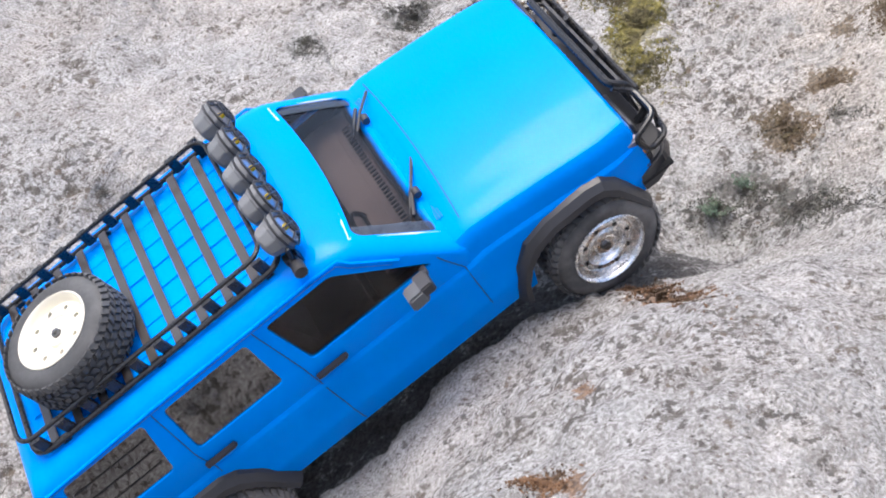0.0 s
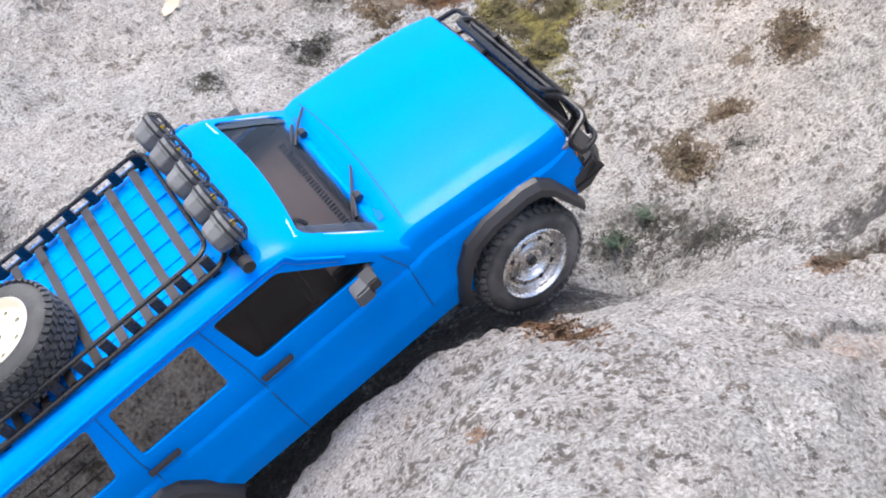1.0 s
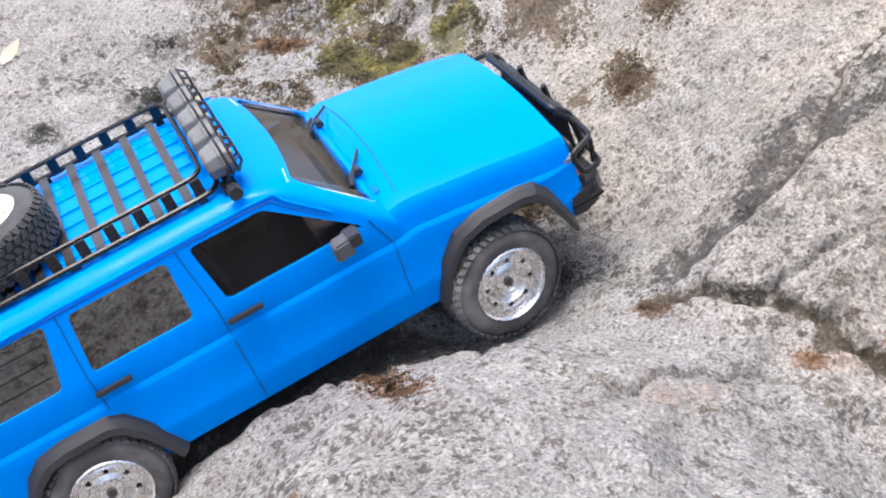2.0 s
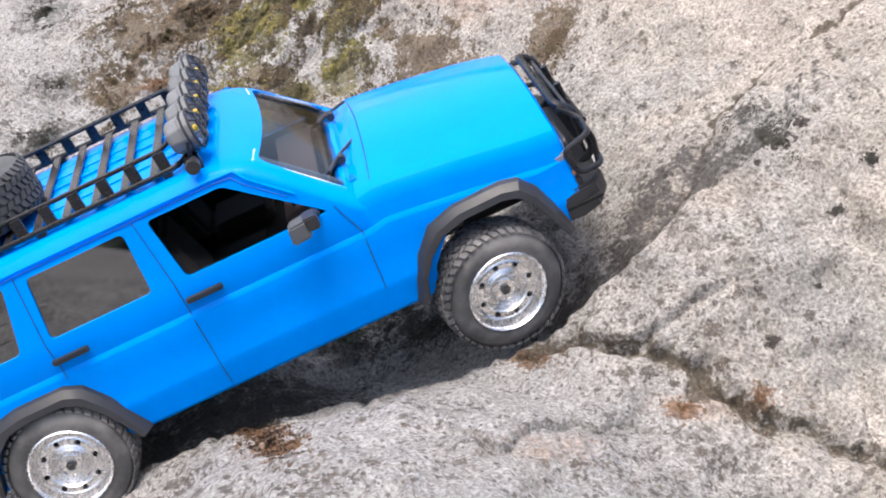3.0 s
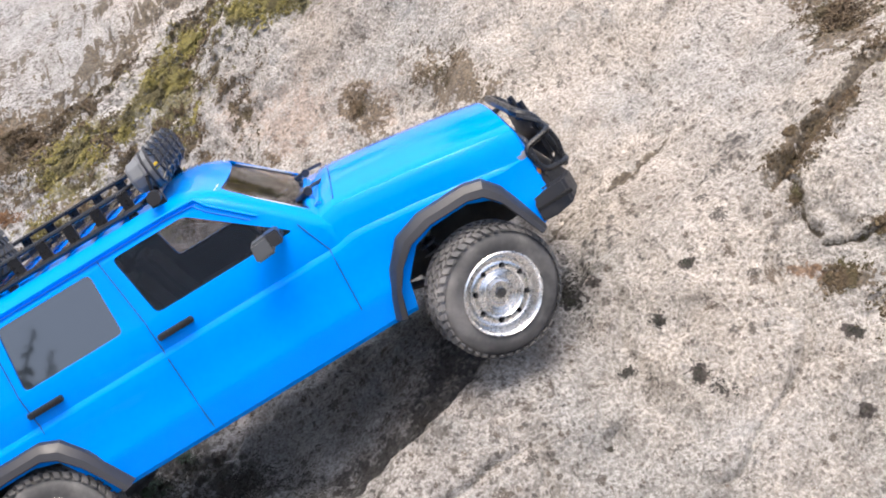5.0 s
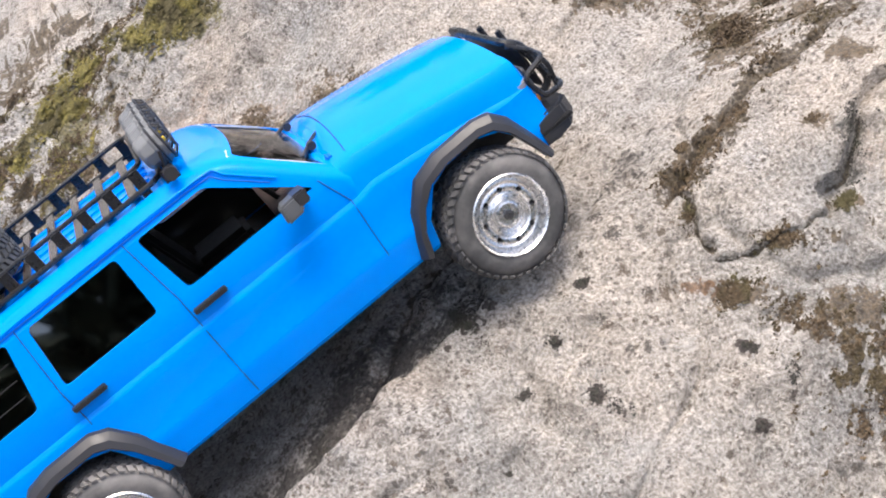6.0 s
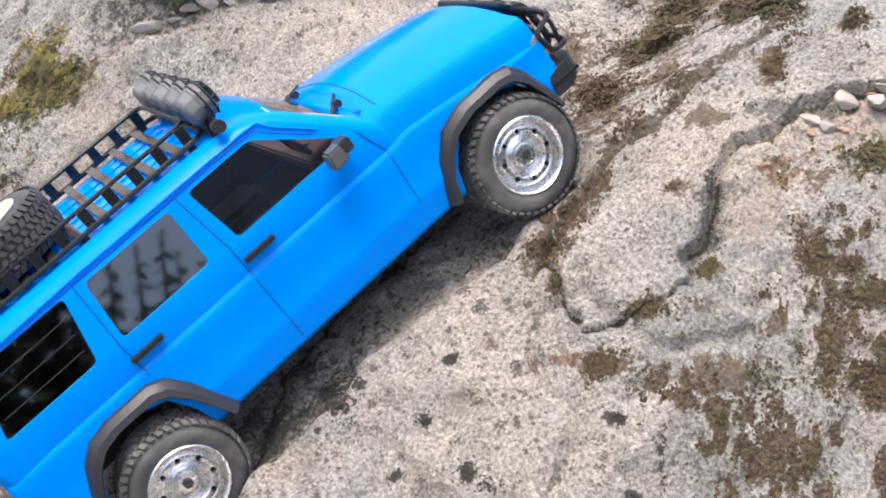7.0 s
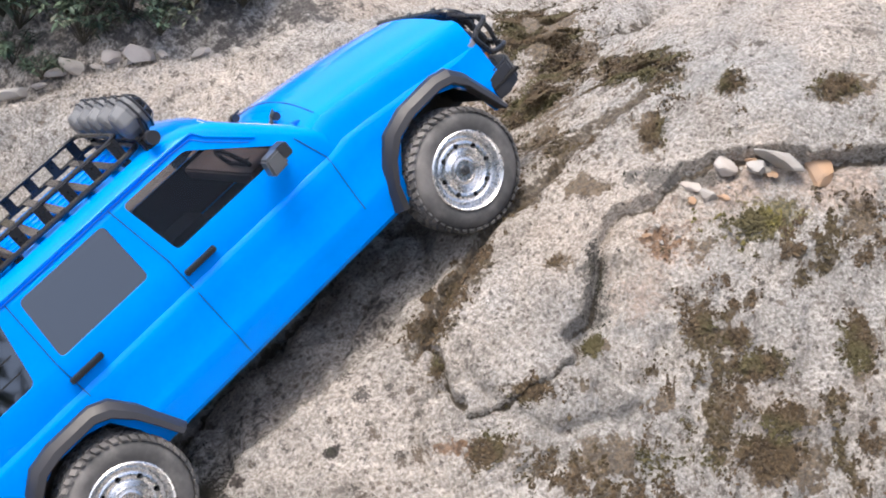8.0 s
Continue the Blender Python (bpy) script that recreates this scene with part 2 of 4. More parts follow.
def cut(me, cutters, operation="DIFFERENCE"):
    """The mesh with the cutters taken away (or added)."""
    ob = new("blank", me)
    helpers = []
    for c in cutters:
        h = new("cutter", c if isinstance(c, bpy.types.Mesh) else mesh_of("cutter", *c))
        helpers.append(h)
        mod = ob.modifiers.new("cut", "BOOLEAN")
        mod.operation, mod.object, mod.solver = operation, h, "EXACT"
    bpy.context.view_layer.update()
    done = bpy.data.meshes.new_from_object(ob.evaluated_get(bpy.context.evaluated_depsgraph_get()))
    for o in helpers + [ob]:
        data = o.data
        bpy.data.objects.remove(o)
        if not data.users:
            bpy.data.meshes.remove(data)
    return done


# ---------------------------------------------------------------- the rock
# Heights of the bare rock, on a lattice 0.15 m wide: rows run away from the eye, columns along the climb.
LAND_X, LAND_Y, LAND_STEP = -0.30, 0.20, 0.15
LAND = np.array([
    (0.416, 0.407, 0.383, 0.358, 0.361, 0.365, 0.327, 0.264, 0.202, 0.149),
    (0.247, 0.307, 0.371, 0.379, 0.371, 0.336, 0.312, 0.319, 0.343, 0.36),
    (0.093, 0.172, 0.343, 0.426, 0.384, 0.251, 0.296, 0.39, 0.502, 0.563),
    (-0.007, 0.016, 0.212, 0.367, 0.366, 0.375, 0.483, 0.59, 0.708, 0.736),
    (0.038, 0.071, 0.176, 0.25, 0.256, 0.483, 0.563, 0.669, 0.775, 0.776),
    (0.122, 0.184, 0.228, 0.234, 0.242, 0.395, 0.477, 0.569, 0.674, 0.742),
    (0.186, 0.24, 0.253, 0.238, 0.243, 0.358, 0.576, 0.636, 0.664, 0.7),
    (0.206, 0.247, 0.253, 0.264, 0.333, 0.5, 0.686, 0.708, 0.672, 0.644),
    (0.185, 0.217, 0.25, 0.321, 0.46, 0.629, 0.734, 0.735, 0.663, 0.581),
])
# knobs and hollows: x, y, radius, height
SWELLS = [(0.41, 0.705, 0.055, 0.034), (0.16, 0.712, 0.05, -0.014), (0.245, 0.735, 0.045, -0.015), (0.22, 0.86, 0.06, -0.035), (0.06, 0.945, 0.06, 0.05)]
# joints, cracks and broken edges
CREST = [(0.312, 0.705), (0.360, 0.712), (0.405, 0.715), (0.435, 0.728), (0.480, 0.752), (0.522, 0.766), (0.572, 0.771), (0.617, 0.777), (0.654, 0.784), (0.710, 0.793)]
BOULDER_EDGE = [(-0.20, 0.60), (-0.06, 0.675), (0.0, 0.715), (0.06, 0.728), (0.15, 0.735), (0.23, 0.742), (0.30, 0.712), (0.322, 0.702)]
JOINT_LOW = [(0.322, 0.703), (0.352, 0.679), (0.382, 0.652), (0.426, 0.617), (0.444, 0.602), (0.472, 0.586), (0.518, 0.553)]
FLAKE_EDGE = [(0.646, 0.698), (0.671, 0.687), (0.695, 0.682), (0.713, 0.681), (0.715, 0.696), (0.731, 0.697), (0.746, 0.714), (0.760, 0.729), (0.777, 0.735), (0.797, 0.724), (0.822, 0.728), (0.850, 0.716), (0.866, 0.704), (0.904, 0.680), (0.943, 0.662)]
FLAKE_CRACK = [(0.647, 0.699), (0.644, 0.723), (0.641, 0.754), (0.674, 0.782), (0.703, 0.788), (0.754, 0.794)]
JOINT_HIGH = [(0.636, 0.754), (0.667, 0.768), (0.714, 0.793), (0.760, 0.800), (0.796, 0.808), (0.835, 0.807)]
PEEL_EDGE = [(0.243, 0.588), (0.250, 0.573), (0.262, 0.565), (0.289, 0.603), (0.321, 0.622), (0.346, 0.614)]
VALLEY = [(0.400, 0.735), (0.448, 0.782), (0.480, 0.828), (0.523, 0.861), (0.573, 0.878), (0.625, 0.885)]
LEDGE = [(0.477, 1.287), (0.533, 1.252), (0.595, 1.210), (0.669, 1.176), (0.777, 1.164), (0.891, 1.173)]
CRACK_TOP = [(0.955, 0.991), (0.971, 0.982), (1.021, 1.018)]


def spline_weights(u, n):
    u = np.clip(u, 0, n - 1)
    w = np.zeros((len(u), n))
    for i in range(-1, n + 1):
        d = np.abs(u - i)
        w[:, min(max(i, 0), n - 1)] += np.where(d < 1, 2 / 3 - d**2 + d**3 / 2, np.where(d < 2, (2 - d) ** 3 / 6, 0))
    return w / w.sum(1, keepdims=True)


def value_noise(x, y, size, seed):
    u, v = x / size, y / size
    i, j = np.floor(u).astype(int), np.floor(v).astype(int)
    a, b = u - i, v - j
    a, b = a * a * (3 - 2 * a), b * b * (3 - 2 * b)

    def at(p, q):
        h = np.sin(p * 127.1 + q * 311.7 + seed * 74.7) * 43758.5453
        return (h - np.floor(h)) * 2 - 1

    return (at(i, j) * (1 - a) + at(i + 1, j) * a) * (1 - b) + (at(i, j + 1) * (1 - a) + at(i + 1, j + 1) * a) * b


def rough_noise(x, y, size, octaves, seed, gain=0.5):
    total, amp = 0 * x, 1.0
    for k in range(octaves):
        turn = 0.6 * k
        total = total + amp * value_noise(x * math.cos(turn) - y * math.sin(turn), x * math.sin(turn) + y * math.cos(turn), size / 2.0**k, seed + k)
        amp *= gain
    return total


def from_line(x, y, line):
    """How far arrays of points lie from a broken line, and on which side (+ left of its way)."""
    best, side = np.full(len(x), 9.0), np.zeros(len(x))
    for (ax, ay), (bx, by) in zip(line, line[1:]):
        ux, uy = bx - ax, by - ay
        f = np.clip(((x - ax) * ux + (y - ay) * uy) / (ux * ux + uy * uy), 0, 1)
        d = np.hypot(x - ax - f * ux, y - ay - f * uy)
        near = d < best
        best = np.where(near, d, best)
        side = np.where(near, np.sign(ux * (y - ay) - uy * (x - ax)), side)
    return best, side


def land_base(x, y):
    """The height of the broad form of the rock over arrays x, y of equal length."""
    h = np.einsum("nj,ni,ji->n", spline_weights((y - LAND_Y) / LAND_STEP, LAND.shape[0]), spline_weights((x - LAND_X) / LAND_STEP, LAND.shape[1]), LAND)
    for cx, cy, r, up in SWELLS:
        h = h + up * np.exp(-((x - cx) ** 2 + (y - cy) ** 2) / r**2)
    fade = np.clip((np.hypot(x - 0.4, y - 0.8) - 1.2) / 2.0, 0, 1)
    return h * (1 - fade) + fade * (0.30 + 0.12 * rough_noise(x, y, 1.7, 3, 5) + 0.35 * rough_noise(x, y, 7.0, 3, 9))


def land_normal(x, y, e=0.008):
    n = np.c_[land_base(x - e, y) - land_base(x + e, y), land_base(x, y - e) - land_base(x, y + e), np.full(len(x), 2 * e)]
    return n / np.linalg.norm(n, axis=1, keepdims=True)


def land_relief(x, y):
    """How far the surface stands out from its broad form."""
    calm = 1 - 0.6 * np.exp(-(((y - 0.8) / 0.12) ** 2))
    out = 0.011 * rough_noise(x, y, 0.11, 4, 11, 0.55) * calm + 0.0032 * rough_noise(x, y, 0.024, 4, 3, 0.62)
    wx, wy = x + 0.005 * rough_noise(x, y, 0.02, 3, 31), y + 0.005 * rough_noise(x, y, 0.02, 3, 47)
    shift = 0.5 + 0.5 * rough_noise(x, y, 0.03, 2, 8)
    # the broken flake stands proud of the hollow beside it
    sx, sy = x + 0.0024 * rough_noise(x, y, 0.012, 3, 31), y + 0.0024 * rough_noise(x, y, 0.012, 3, 47)
    d, side = from_line(sx, sy, FLAKE_EDGE)
    near = np.clip((x - 0.637) / 0.012, 0, 1)
    open_side = np.clip((x - 0.708) / 0.012, 0, 1)
    slit = -0.006 * np.exp(-((d / 0.0018) ** 2))
    cavity = -0.005 * np.exp(-(((d - 0.003) / 0.005) ** 2)) * (0.1 + 1.4 * shift) - 0.004 * np.exp(-((d / 0.045) ** 2))
    out = out + near * np.where(side > 0, (0.003 + 0.001 * open_side) * np.exp(-((d / 0.12) ** 2)), slit * (1 - open_side) + cavity * open_side)
    loose = np.where(side < 0, 0.8 * np.clip(d / 0.008, 0, 1) * np.exp(-((d / 0.025) ** 2)), 0) * np.clip((x - 0.70) / 0.02, 0, 1)
    # the pale slab at the back ends in a low broken ledge
    d, side = from_line(wx, wy, LEDGE)
    out = out + np.where(side > 0, -0.010 * np.exp(-((d / 0.05) ** 2)), 0.004 * np.exp(-((d / 0.03) ** 2)))
    for line, width, depth in ((FLAKE_CRACK, 0.0018, 0.008), (VALLEY, 0.009, 0.007), (JOINT_LOW, 0.0055, 0.012), (JOINT_HIGH, 0.006, 0.007), (CRACK_TOP, 0.010, 0.030)):
        d, side = from_line(wx, wy, line)
        out = out - depth * np.exp(-((d / width) ** 2)) * (0.5 + shift)
    d, side = from_line(wx, wy, BOULDER_EDGE)
    out = out - np.where(side > 0, 0.017 * (1 - np.exp(-((d / 0.007) ** 2))) * np.exp(-((d / 0.06) ** 2)), 0) * np.clip((0.32 - x) / 0.04, 0, 1)
    d, side = from_line(wx, wy, CREST)
    out = out - np.where(side > 0, 0.016 * (1 - np.exp(-((d / 0.010) ** 2))) * np.exp(-((d / 0.07) ** 2)), 0) * np.clip((x - 0.30) / 0.04, 0, 1) * np.clip((0.71 - x) / 0.05, 0, 1)
    # faint creases run over the slabs
    out = out - 0.0045 * np.exp(-((rough_noise(x, y, 0.19, 4, 91, 0.55) / 0.06) ** 2))
    d, side = from_line(wx, wy, PEEL_EDGE)
    out = out - np.where(side < 0, 0.006 * np.exp(-((d / 0.03) ** 2)), 0)
    # rougher, gravelly ground in the gully and at the back
    loose = loose + np.exp(-(((y - 0.93) / 0.09) ** 2)) * np.clip((0.75 - x) / 0.2, 0, 1) + np.clip((y - 1.15) / 0.2, 0, 1) * np.clip((0.6 - x) / 0.3, 0, 1)
    return out + 0.005 * np.clip(loose, 0, 1.5) * rough_noise(x, y, 0.016, 3, 61, 0.7)


def land_point(x, y):
    """Points of the surface over arrays x, y."""
    x, y = np.atleast_1d(x).astype(float), np.atleast_1d(y).astype(float)
    return np.c_[x, y, land_base(x, y)] + land_normal(x, y) * land_relief(x, y)[:, None]


# growth and stains: centre x, y and the two half axes of each patch
GREEN = [(0.195, 1.175, 0.032, -0.009, -0.007, -0.066), (0.168, 1.248, 0.044, -0.018, -0.003, -0.029), (0.224, 1.237, 0.032, -0.017, -0.003, -0.024), (0.197, 1.335, 0.028, -0.025, -0.006, -0.068), (0.266, 1.244, 0.027, -0.016, -0.005, -0.038), (0.285, 1.342, 0.032, -0.029, -0.005, -0.040), (0.182, 1.328, 0.034, -0.030, -0.003, -0.045), (0.301, 1.342, 0.031, -0.033, -0.005, -0.034), (0.393, 1.333, 0.020, -0.017, -0.004, -0.020), (0.850, 0.671, 0.022, -0.012, -0.005, -0.009), (0.397, 1.361, 0.032, -0.049, -0.005, -0.029), (0.404, 1.350, 0.028, -0.034, -0.005, -0.028)]
BROWN = [(0.401, 1.056, 0.017, -0.024, -0.010, -0.042), (0.365, 1.071, 0.009, -0.011, -0.004, -0.017), (0.339, 1.014, 0.017, -0.026, -0.004, -0.017), (0.296, 0.977, 0.023, -0.024, -0.007, -0.033), (0.351, 1.188, 0.033, -0.030, -0.005, -0.030), (0.447, 1.119, 0.016, -0.021, -0.008, -0.035), (0.079, 1.472, 0.070, -0.048, -0.002, -0.078), (0.034, 1.375, 0.037, -0.028, 0.000, -0.057), (0.524, 1.117, 0.026, -0.036, -0.005, -0.023), (0.447, 1.184, 0.018, -0.017, -0.003, -0.017), (0.773, 0.917, 0.003, -0.061, -0.046, -0.077), (0.735, 1.060, 0.040, -0.022, -0.006, -0.015), (0.902, 0.990, 0.011, -0.060, -0.042, -0.064), (0.789, 0.849, -0.003, -0.049, -0.025, -0.039), (0.095, 1.442, 0.050, -0.036, -0.001, -0.105), (0.138, 1.434, 0.046, -0.054, -0.004, -0.067)]
BROWN_TOO = [(0.041, 1.739, 0.029, -0.035, 0.000, -0.044), (0.188, 1.283, 0.022, -0.013, -0.002, -0.019), (0.519, 1.118, 0.013, -0.017, -0.002, -0.009), (0.311, 1.248, 0.013, -0.011, -0.002, -0.010), (0.228, 1.227, 0.014, -0.008, -0.001, -0.009)]
BROWN_FLAKE = [(0.769, 0.763, 0.009, -0.013, -0.003, -0.005), (0.730, 0.733, 0.007, -0.006, -0.003, -0.006), (0.659, 0.777, 0.004, -0.006, -0.008, -0.016), (0.643, 0.733, 0.004, -0.003, -0.004, -0.008), (0.821, 0.765, 0.006, -0.009, -0.009, -0.013), (0.788, 0.777, 0.002, -0.004, -0.003, -0.004), (0.941, 0.709, 0.017, -0.007, -0.006, -0.008), (0.879, 0.757, 0.006, -0.007, -0.006, -0.008), (0.811, 0.680, 0.017, -0.012, -0.006, -0.009), (0.791, 0.652, 0.011, -0.007, -0.006, -0.010), (0.907, 0.637, 0.011, -0.004, -0.004, -0.007), (0.728, 0.680, 0.009, -0.006, -0.003, -0.005)]
BROWN_LOW = [(0.652, 0.672, 0.018, -0.011, -0.003, -0.006), (0.720, 0.626, 0.023, -0.013, -0.004, -0.007), (0.813, 0.572, 0.030, -0.016, -0.005, -0.009), (0.814, 0.613, 0.015, -0.008, -0.003, -0.005), (0.877, 0.592, 0.009, -0.004, -0.006, -0.010), (0.824, 0.585, 0.017, -0.009, -0.003, -0.005), (0.755, 0.630, 0.010, -0.006, -0.003, -0.006), (0.685, 0.683, 0.010, -0.007, -0.002, -0.004), (0.802, 0.634, 0.012, -0.008, -0.002, -0.004), (0.925, 1.062, 0.020, -0.046, -0.043, -0.067), (0.877, 0.878, -0.002, -0.075, -0.028, -0.040), (0.840, 0.935, 0.030, -0.020, -0.010, -0.040)]
GREEN_BACK = [(0.289, 1.343, 0.026, -0.024, -0.002, -0.017), (0.191, 1.319, 0.011, -0.008, -0.003, -0.033), (0.241, 1.338, 0.011, -0.009, -0.002, -0.021), (0.311, 1.374, 0.030, -0.033, -0.004, -0.030), (0.362, 1.356, 0.020, -0.021, -0.003, -0.017)]
# dark lichen; patches in the gully and by the flake also paint shade
DARK = [(-0.030, 1.245, 0.035, -0.002, 0.001, -0.057), (-0.136, 1.193, 0.024, -0.014, 0.002, -0.028), (-0.046, 1.227, 0.020, 0.001, 0.001, -0.042), (-0.322, 1.038, 0.012, 0.000, 0.001, -0.010), (0.230, 0.907, 0.033, -0.011, -0.003, -0.024), (0.386, 0.735, 0.006, -0.025, -0.006, -0.018), (0.493, 0.778, 0.019, -0.024, -0.013, -0.037), (0.279, 0.858, 0.043, -0.092, -0.007, -0.036), (0.335, 0.945, 0.017, -0.030, -0.005, -0.020), (0.746, 0.712, 0.006, -0.006, -0.015, -0.028), (0.817, 0.724, 0.027, -0.021, -0.004, -0.006), (-0.046, 1.647, 0.043, -0.023, 0.005, -0.107), (-0.021, 1.396, 0.037, -0.014, 0.002, -0.054)]
RUST = [(0.078, 0.514, 0.008, -0.009, -0.001, -0.013), (0.143, 0.662, 0.013, -0.061, -0.010, -0.054), (0.046, 0.456, 0.019, -0.015, -0.001, -0.013), (0.440, 0.613, 0.016, -0.003, -0.004, -0.012), (0.393, 0.615, 0.010, -0.002, -0.003, -0.008), (0.131, 0.730, 0.021, -0.027, -0.001, -0.014), (0.316, 0.695, 0.013, -0.018, -0.003, -0.011), (0.100, 1.323, 0.041, -0.027, -0.001, -0.020), (0.631, 0.689, 0.013, -0.010, -0.002, -0.006), (0.791, 0.695, 0.019, -0.012, -0.007, -0.011)]
SPOTS = [(0.570, 0.733, 0.004, -0.003, -0.002, -0.004), (0.541, 0.710, 0.006, -0.003, -0.001, -0.004), (0.515, 0.694, 0.005, -0.002, -0.001, -0.003), (0.494, 0.659, 0.004, -0.002, -0.001, -0.002), (0.457, 0.639, 0.005, 0.000, -0.001, -0.003), (0.498, 0.752, 0.008, -0.005, -0.003, -0.008), (0.480, 0.744, 0.003, -0.002, -0.001, -0.003), (0.513, 0.758, 0.005, -0.003, -0.001, -0.005), (0.556, 0.671, 0.007, -0.004, -0.002, -0.005), (0.514, 0.694, 0.005, -0.003, -0.001, -0.002), (0.566, 0.657, 0.009, -0.006, -0.002, -0.005), (0.569, 0.733, 0.004, -0.003, -0.001, -0.003), (0.668, 0.619, 0.004, -0.003, -0.003, -0.008), (0.651, 0.644, 0.004, -0.002, -0.001, -0.003), (0.647, 0.647, 0.006, -0.003, -0.001, -0.003), (0.645, 0.610, 0.005, -0.002, -0.001, -0.003)]
PEACH = [(0.795, 0.690, 0.030, 0.000, 0.000, 0.026), (0.845, 0.692, 0.030, -0.005, 0.000, 0.022), (0.289, 0.574, 0.036, 0.014, -0.008, -0.022), (0.764, 0.684, 0.017, -0.013, -0.008, -0.015), (0.902, 0.662, 0.030, -0.016, -0.007, -0.010), (0.418, 0.615, 0.037, -0.010, -0.003, -0.011), (0.399, 1.223, 0.073, -0.060, -0.006, -0.036)]
STONES = [(0.791, 0.709, 0.0032, 1), (0.782, 0.709, 0.0032, 2), (0.866, 0.689, 0.0051, 2), (0.789, 0.700, 0.0028, 1), (0.784, 0.708, 0.0027, 2), (0.867, 0.689, 0.0054, 2), (0.853, 0.703, 0.0029, 1), (0.834, 0.694, 0.0058, 2), (0.862, 0.704, 0.0042, 2), (0.839, 0.698, 0.0026, 1), (0.817, 0.709, 0.0064, 2), (0.860, 0.695, 0.0029, 2), (0.865, 0.694, 0.0060, 1), (0.858, 0.696, 0.0033, 2), (0.831, 0.700, 0.0026, 2), (0.799, 0.696, 0.0025, 1), (0.842, 0.710, 0.0110, 0), (0.877, 0.689, 0.0160, 1), (0.902, 0.676, 0.0170, 2), (0.859, 0.696, 0.0120, 1), (0.820, 0.717, 0.0100, 0), (0.826, 0.704, 0.0080, 1)]
LEDGE_STONES = [(0.494, 1.291, 0.0160, 1), (0.513, 1.281, 0.0090, 0), (0.529, 1.277, 0.0130, 0), (0.544, 1.265, 0.0180, 1), (0.559, 1.249, 0.0080, 0), (0.573, 1.243, 0.0150, 0), (0.582, 1.230, 0.0070, 1), (0.595, 1.227, 0.0190, 0), (0.609, 1.220, 0.0100, 0), (0.616, 1.208, 0.0060, 1), (0.641, 1.203, 0.0120, 0), (0.653, 1.192, 0.0080, 0), (0.674, 1.189, 0.0100, 1), (0.699, 1.182, 0.0070, 0), (0.726, 1.181, 0.0090, 0), (0.759, 1.176, 0.0060, 1)]
LEAF = (-0.208, 1.468)
PLANTS = [(0.225, 0.897, 0.022), (0.250, 0.919, 0.018), (0.513, 1.338, 0.1), (0.551, 1.315, 0.12), (0.595, 1.260, 0.1), (0.645, 1.248, 0.09), (0.497, 1.320, 0.06), (0.555, 1.274, 0.08), (0.515, 1.284, 0.04), (0.694, 1.228, 0.06), (0.504, 1.366, 0.1), (0.613, 1.233, 0.06)]


def patch_cover(x, y, patches):
    """How deep points lie in the nearest of the patches: 1 at a centre, 0 at its rim and beyond."""
    best = np.zeros(len(x))
    for cx, cy, ax, ay, bx, by in patches:
        det = ax * by - ay * bx
        u, v = ((x - cx) * by - (y - cy) * bx) / det, ((y - cy) * ax - (x - cx) * ay) / det
        best = np.maximum(best, 1 - np.hypot(u, v) / 1.8)
    return np.clip(best, 0, 1)


def growth_zone(x, y):
    """Where moss has spread: the hollow beside the flake, and the joint behind the slab."""
    low = np.clip((x - 0.60) / 0.10, 0, 1) * np.clip((0.70 - y) / 0.06, 0, 1) * np.clip((y - 0.30) / 0.1, 0, 1) * np.clip((1.25 - x) / 0.2, 0, 1)
    d, _ = from_line(x, y, JOINT_HIGH)
    back = np.clip((y - 1.12) / 0.15, 0, 1) * np.clip((0.45 - x) / 0.15, 0, 1) * np.clip((x + 0.05) / 0.15, 0, 1) * np.clip((2.0 - y) / 0.4, 0, 1)
    clumps = np.clip((rough_noise(x, y, 0.036, 6, 77, 0.86) - 0.36) / 0.30, 0, 1)
    return np.clip(np.maximum(np.maximum(low, 0.8 * np.exp(-((d / 0.026) ** 2))), back), 0, 1) * clumps


def soil_shade_zone(x, y):
    """Dark soil and rotted leaves lying in the gully behind the near boulder, with shade painted in there and under the
    truck.
    """
    d, side = from_line(x, y, BOULDER_EDGE)
    behind = np.where(side > 0, np.clip(d / 0.012, 0, 1) * np.exp(-((d / 0.13) ** 2)), 0)
    behind = behind * np.clip((0.27 - x) / 0.10, 0, 1)
    wx, wy = x + 0.006 * rough_noise(x, y, 0.03, 3, 31), y + 0.006 * rough_noise(x, y, 0.03, 3, 47)
    # behind the crest the dark cover also paints shade under the truck
    d, side = from_line(wx, wy, CREST)
    behind = np.maximum(behind, np.where(side > 0, np.clip((0.53 - x) / 0.08, 0.42 * (x < 0.69), 1) * np.clip((x - 0.31) / 0.03, 0, 1) * np.clip(d / 0.026, 0, 1) * np.exp(-((d / 0.07) ** 2)), 0))
    d, side = from_line(x, y, LEDGE)
    behind = np.maximum(behind, np.where(side > 0, 0.6 * np.clip(d / 0.02, 0, 1) * np.exp(-((d / 0.16) ** 2)), 0) * np.clip((0.85 - x) / 0.1, 0, 1) * np.clip((x - 0.40) / 0.08, 0, 1))
    back = np.clip((y - 1.38) / 0.1, 0, 1) * np.clip((x - 0.2) / 0.15, 0, 1) * np.clip((1.1 - x) / 0.3, 0, 1) * np.clip((2.1 - y) / 0.4, 0, 1) * 0.4
    return np.clip(np.maximum(behind, back), 0, 1)


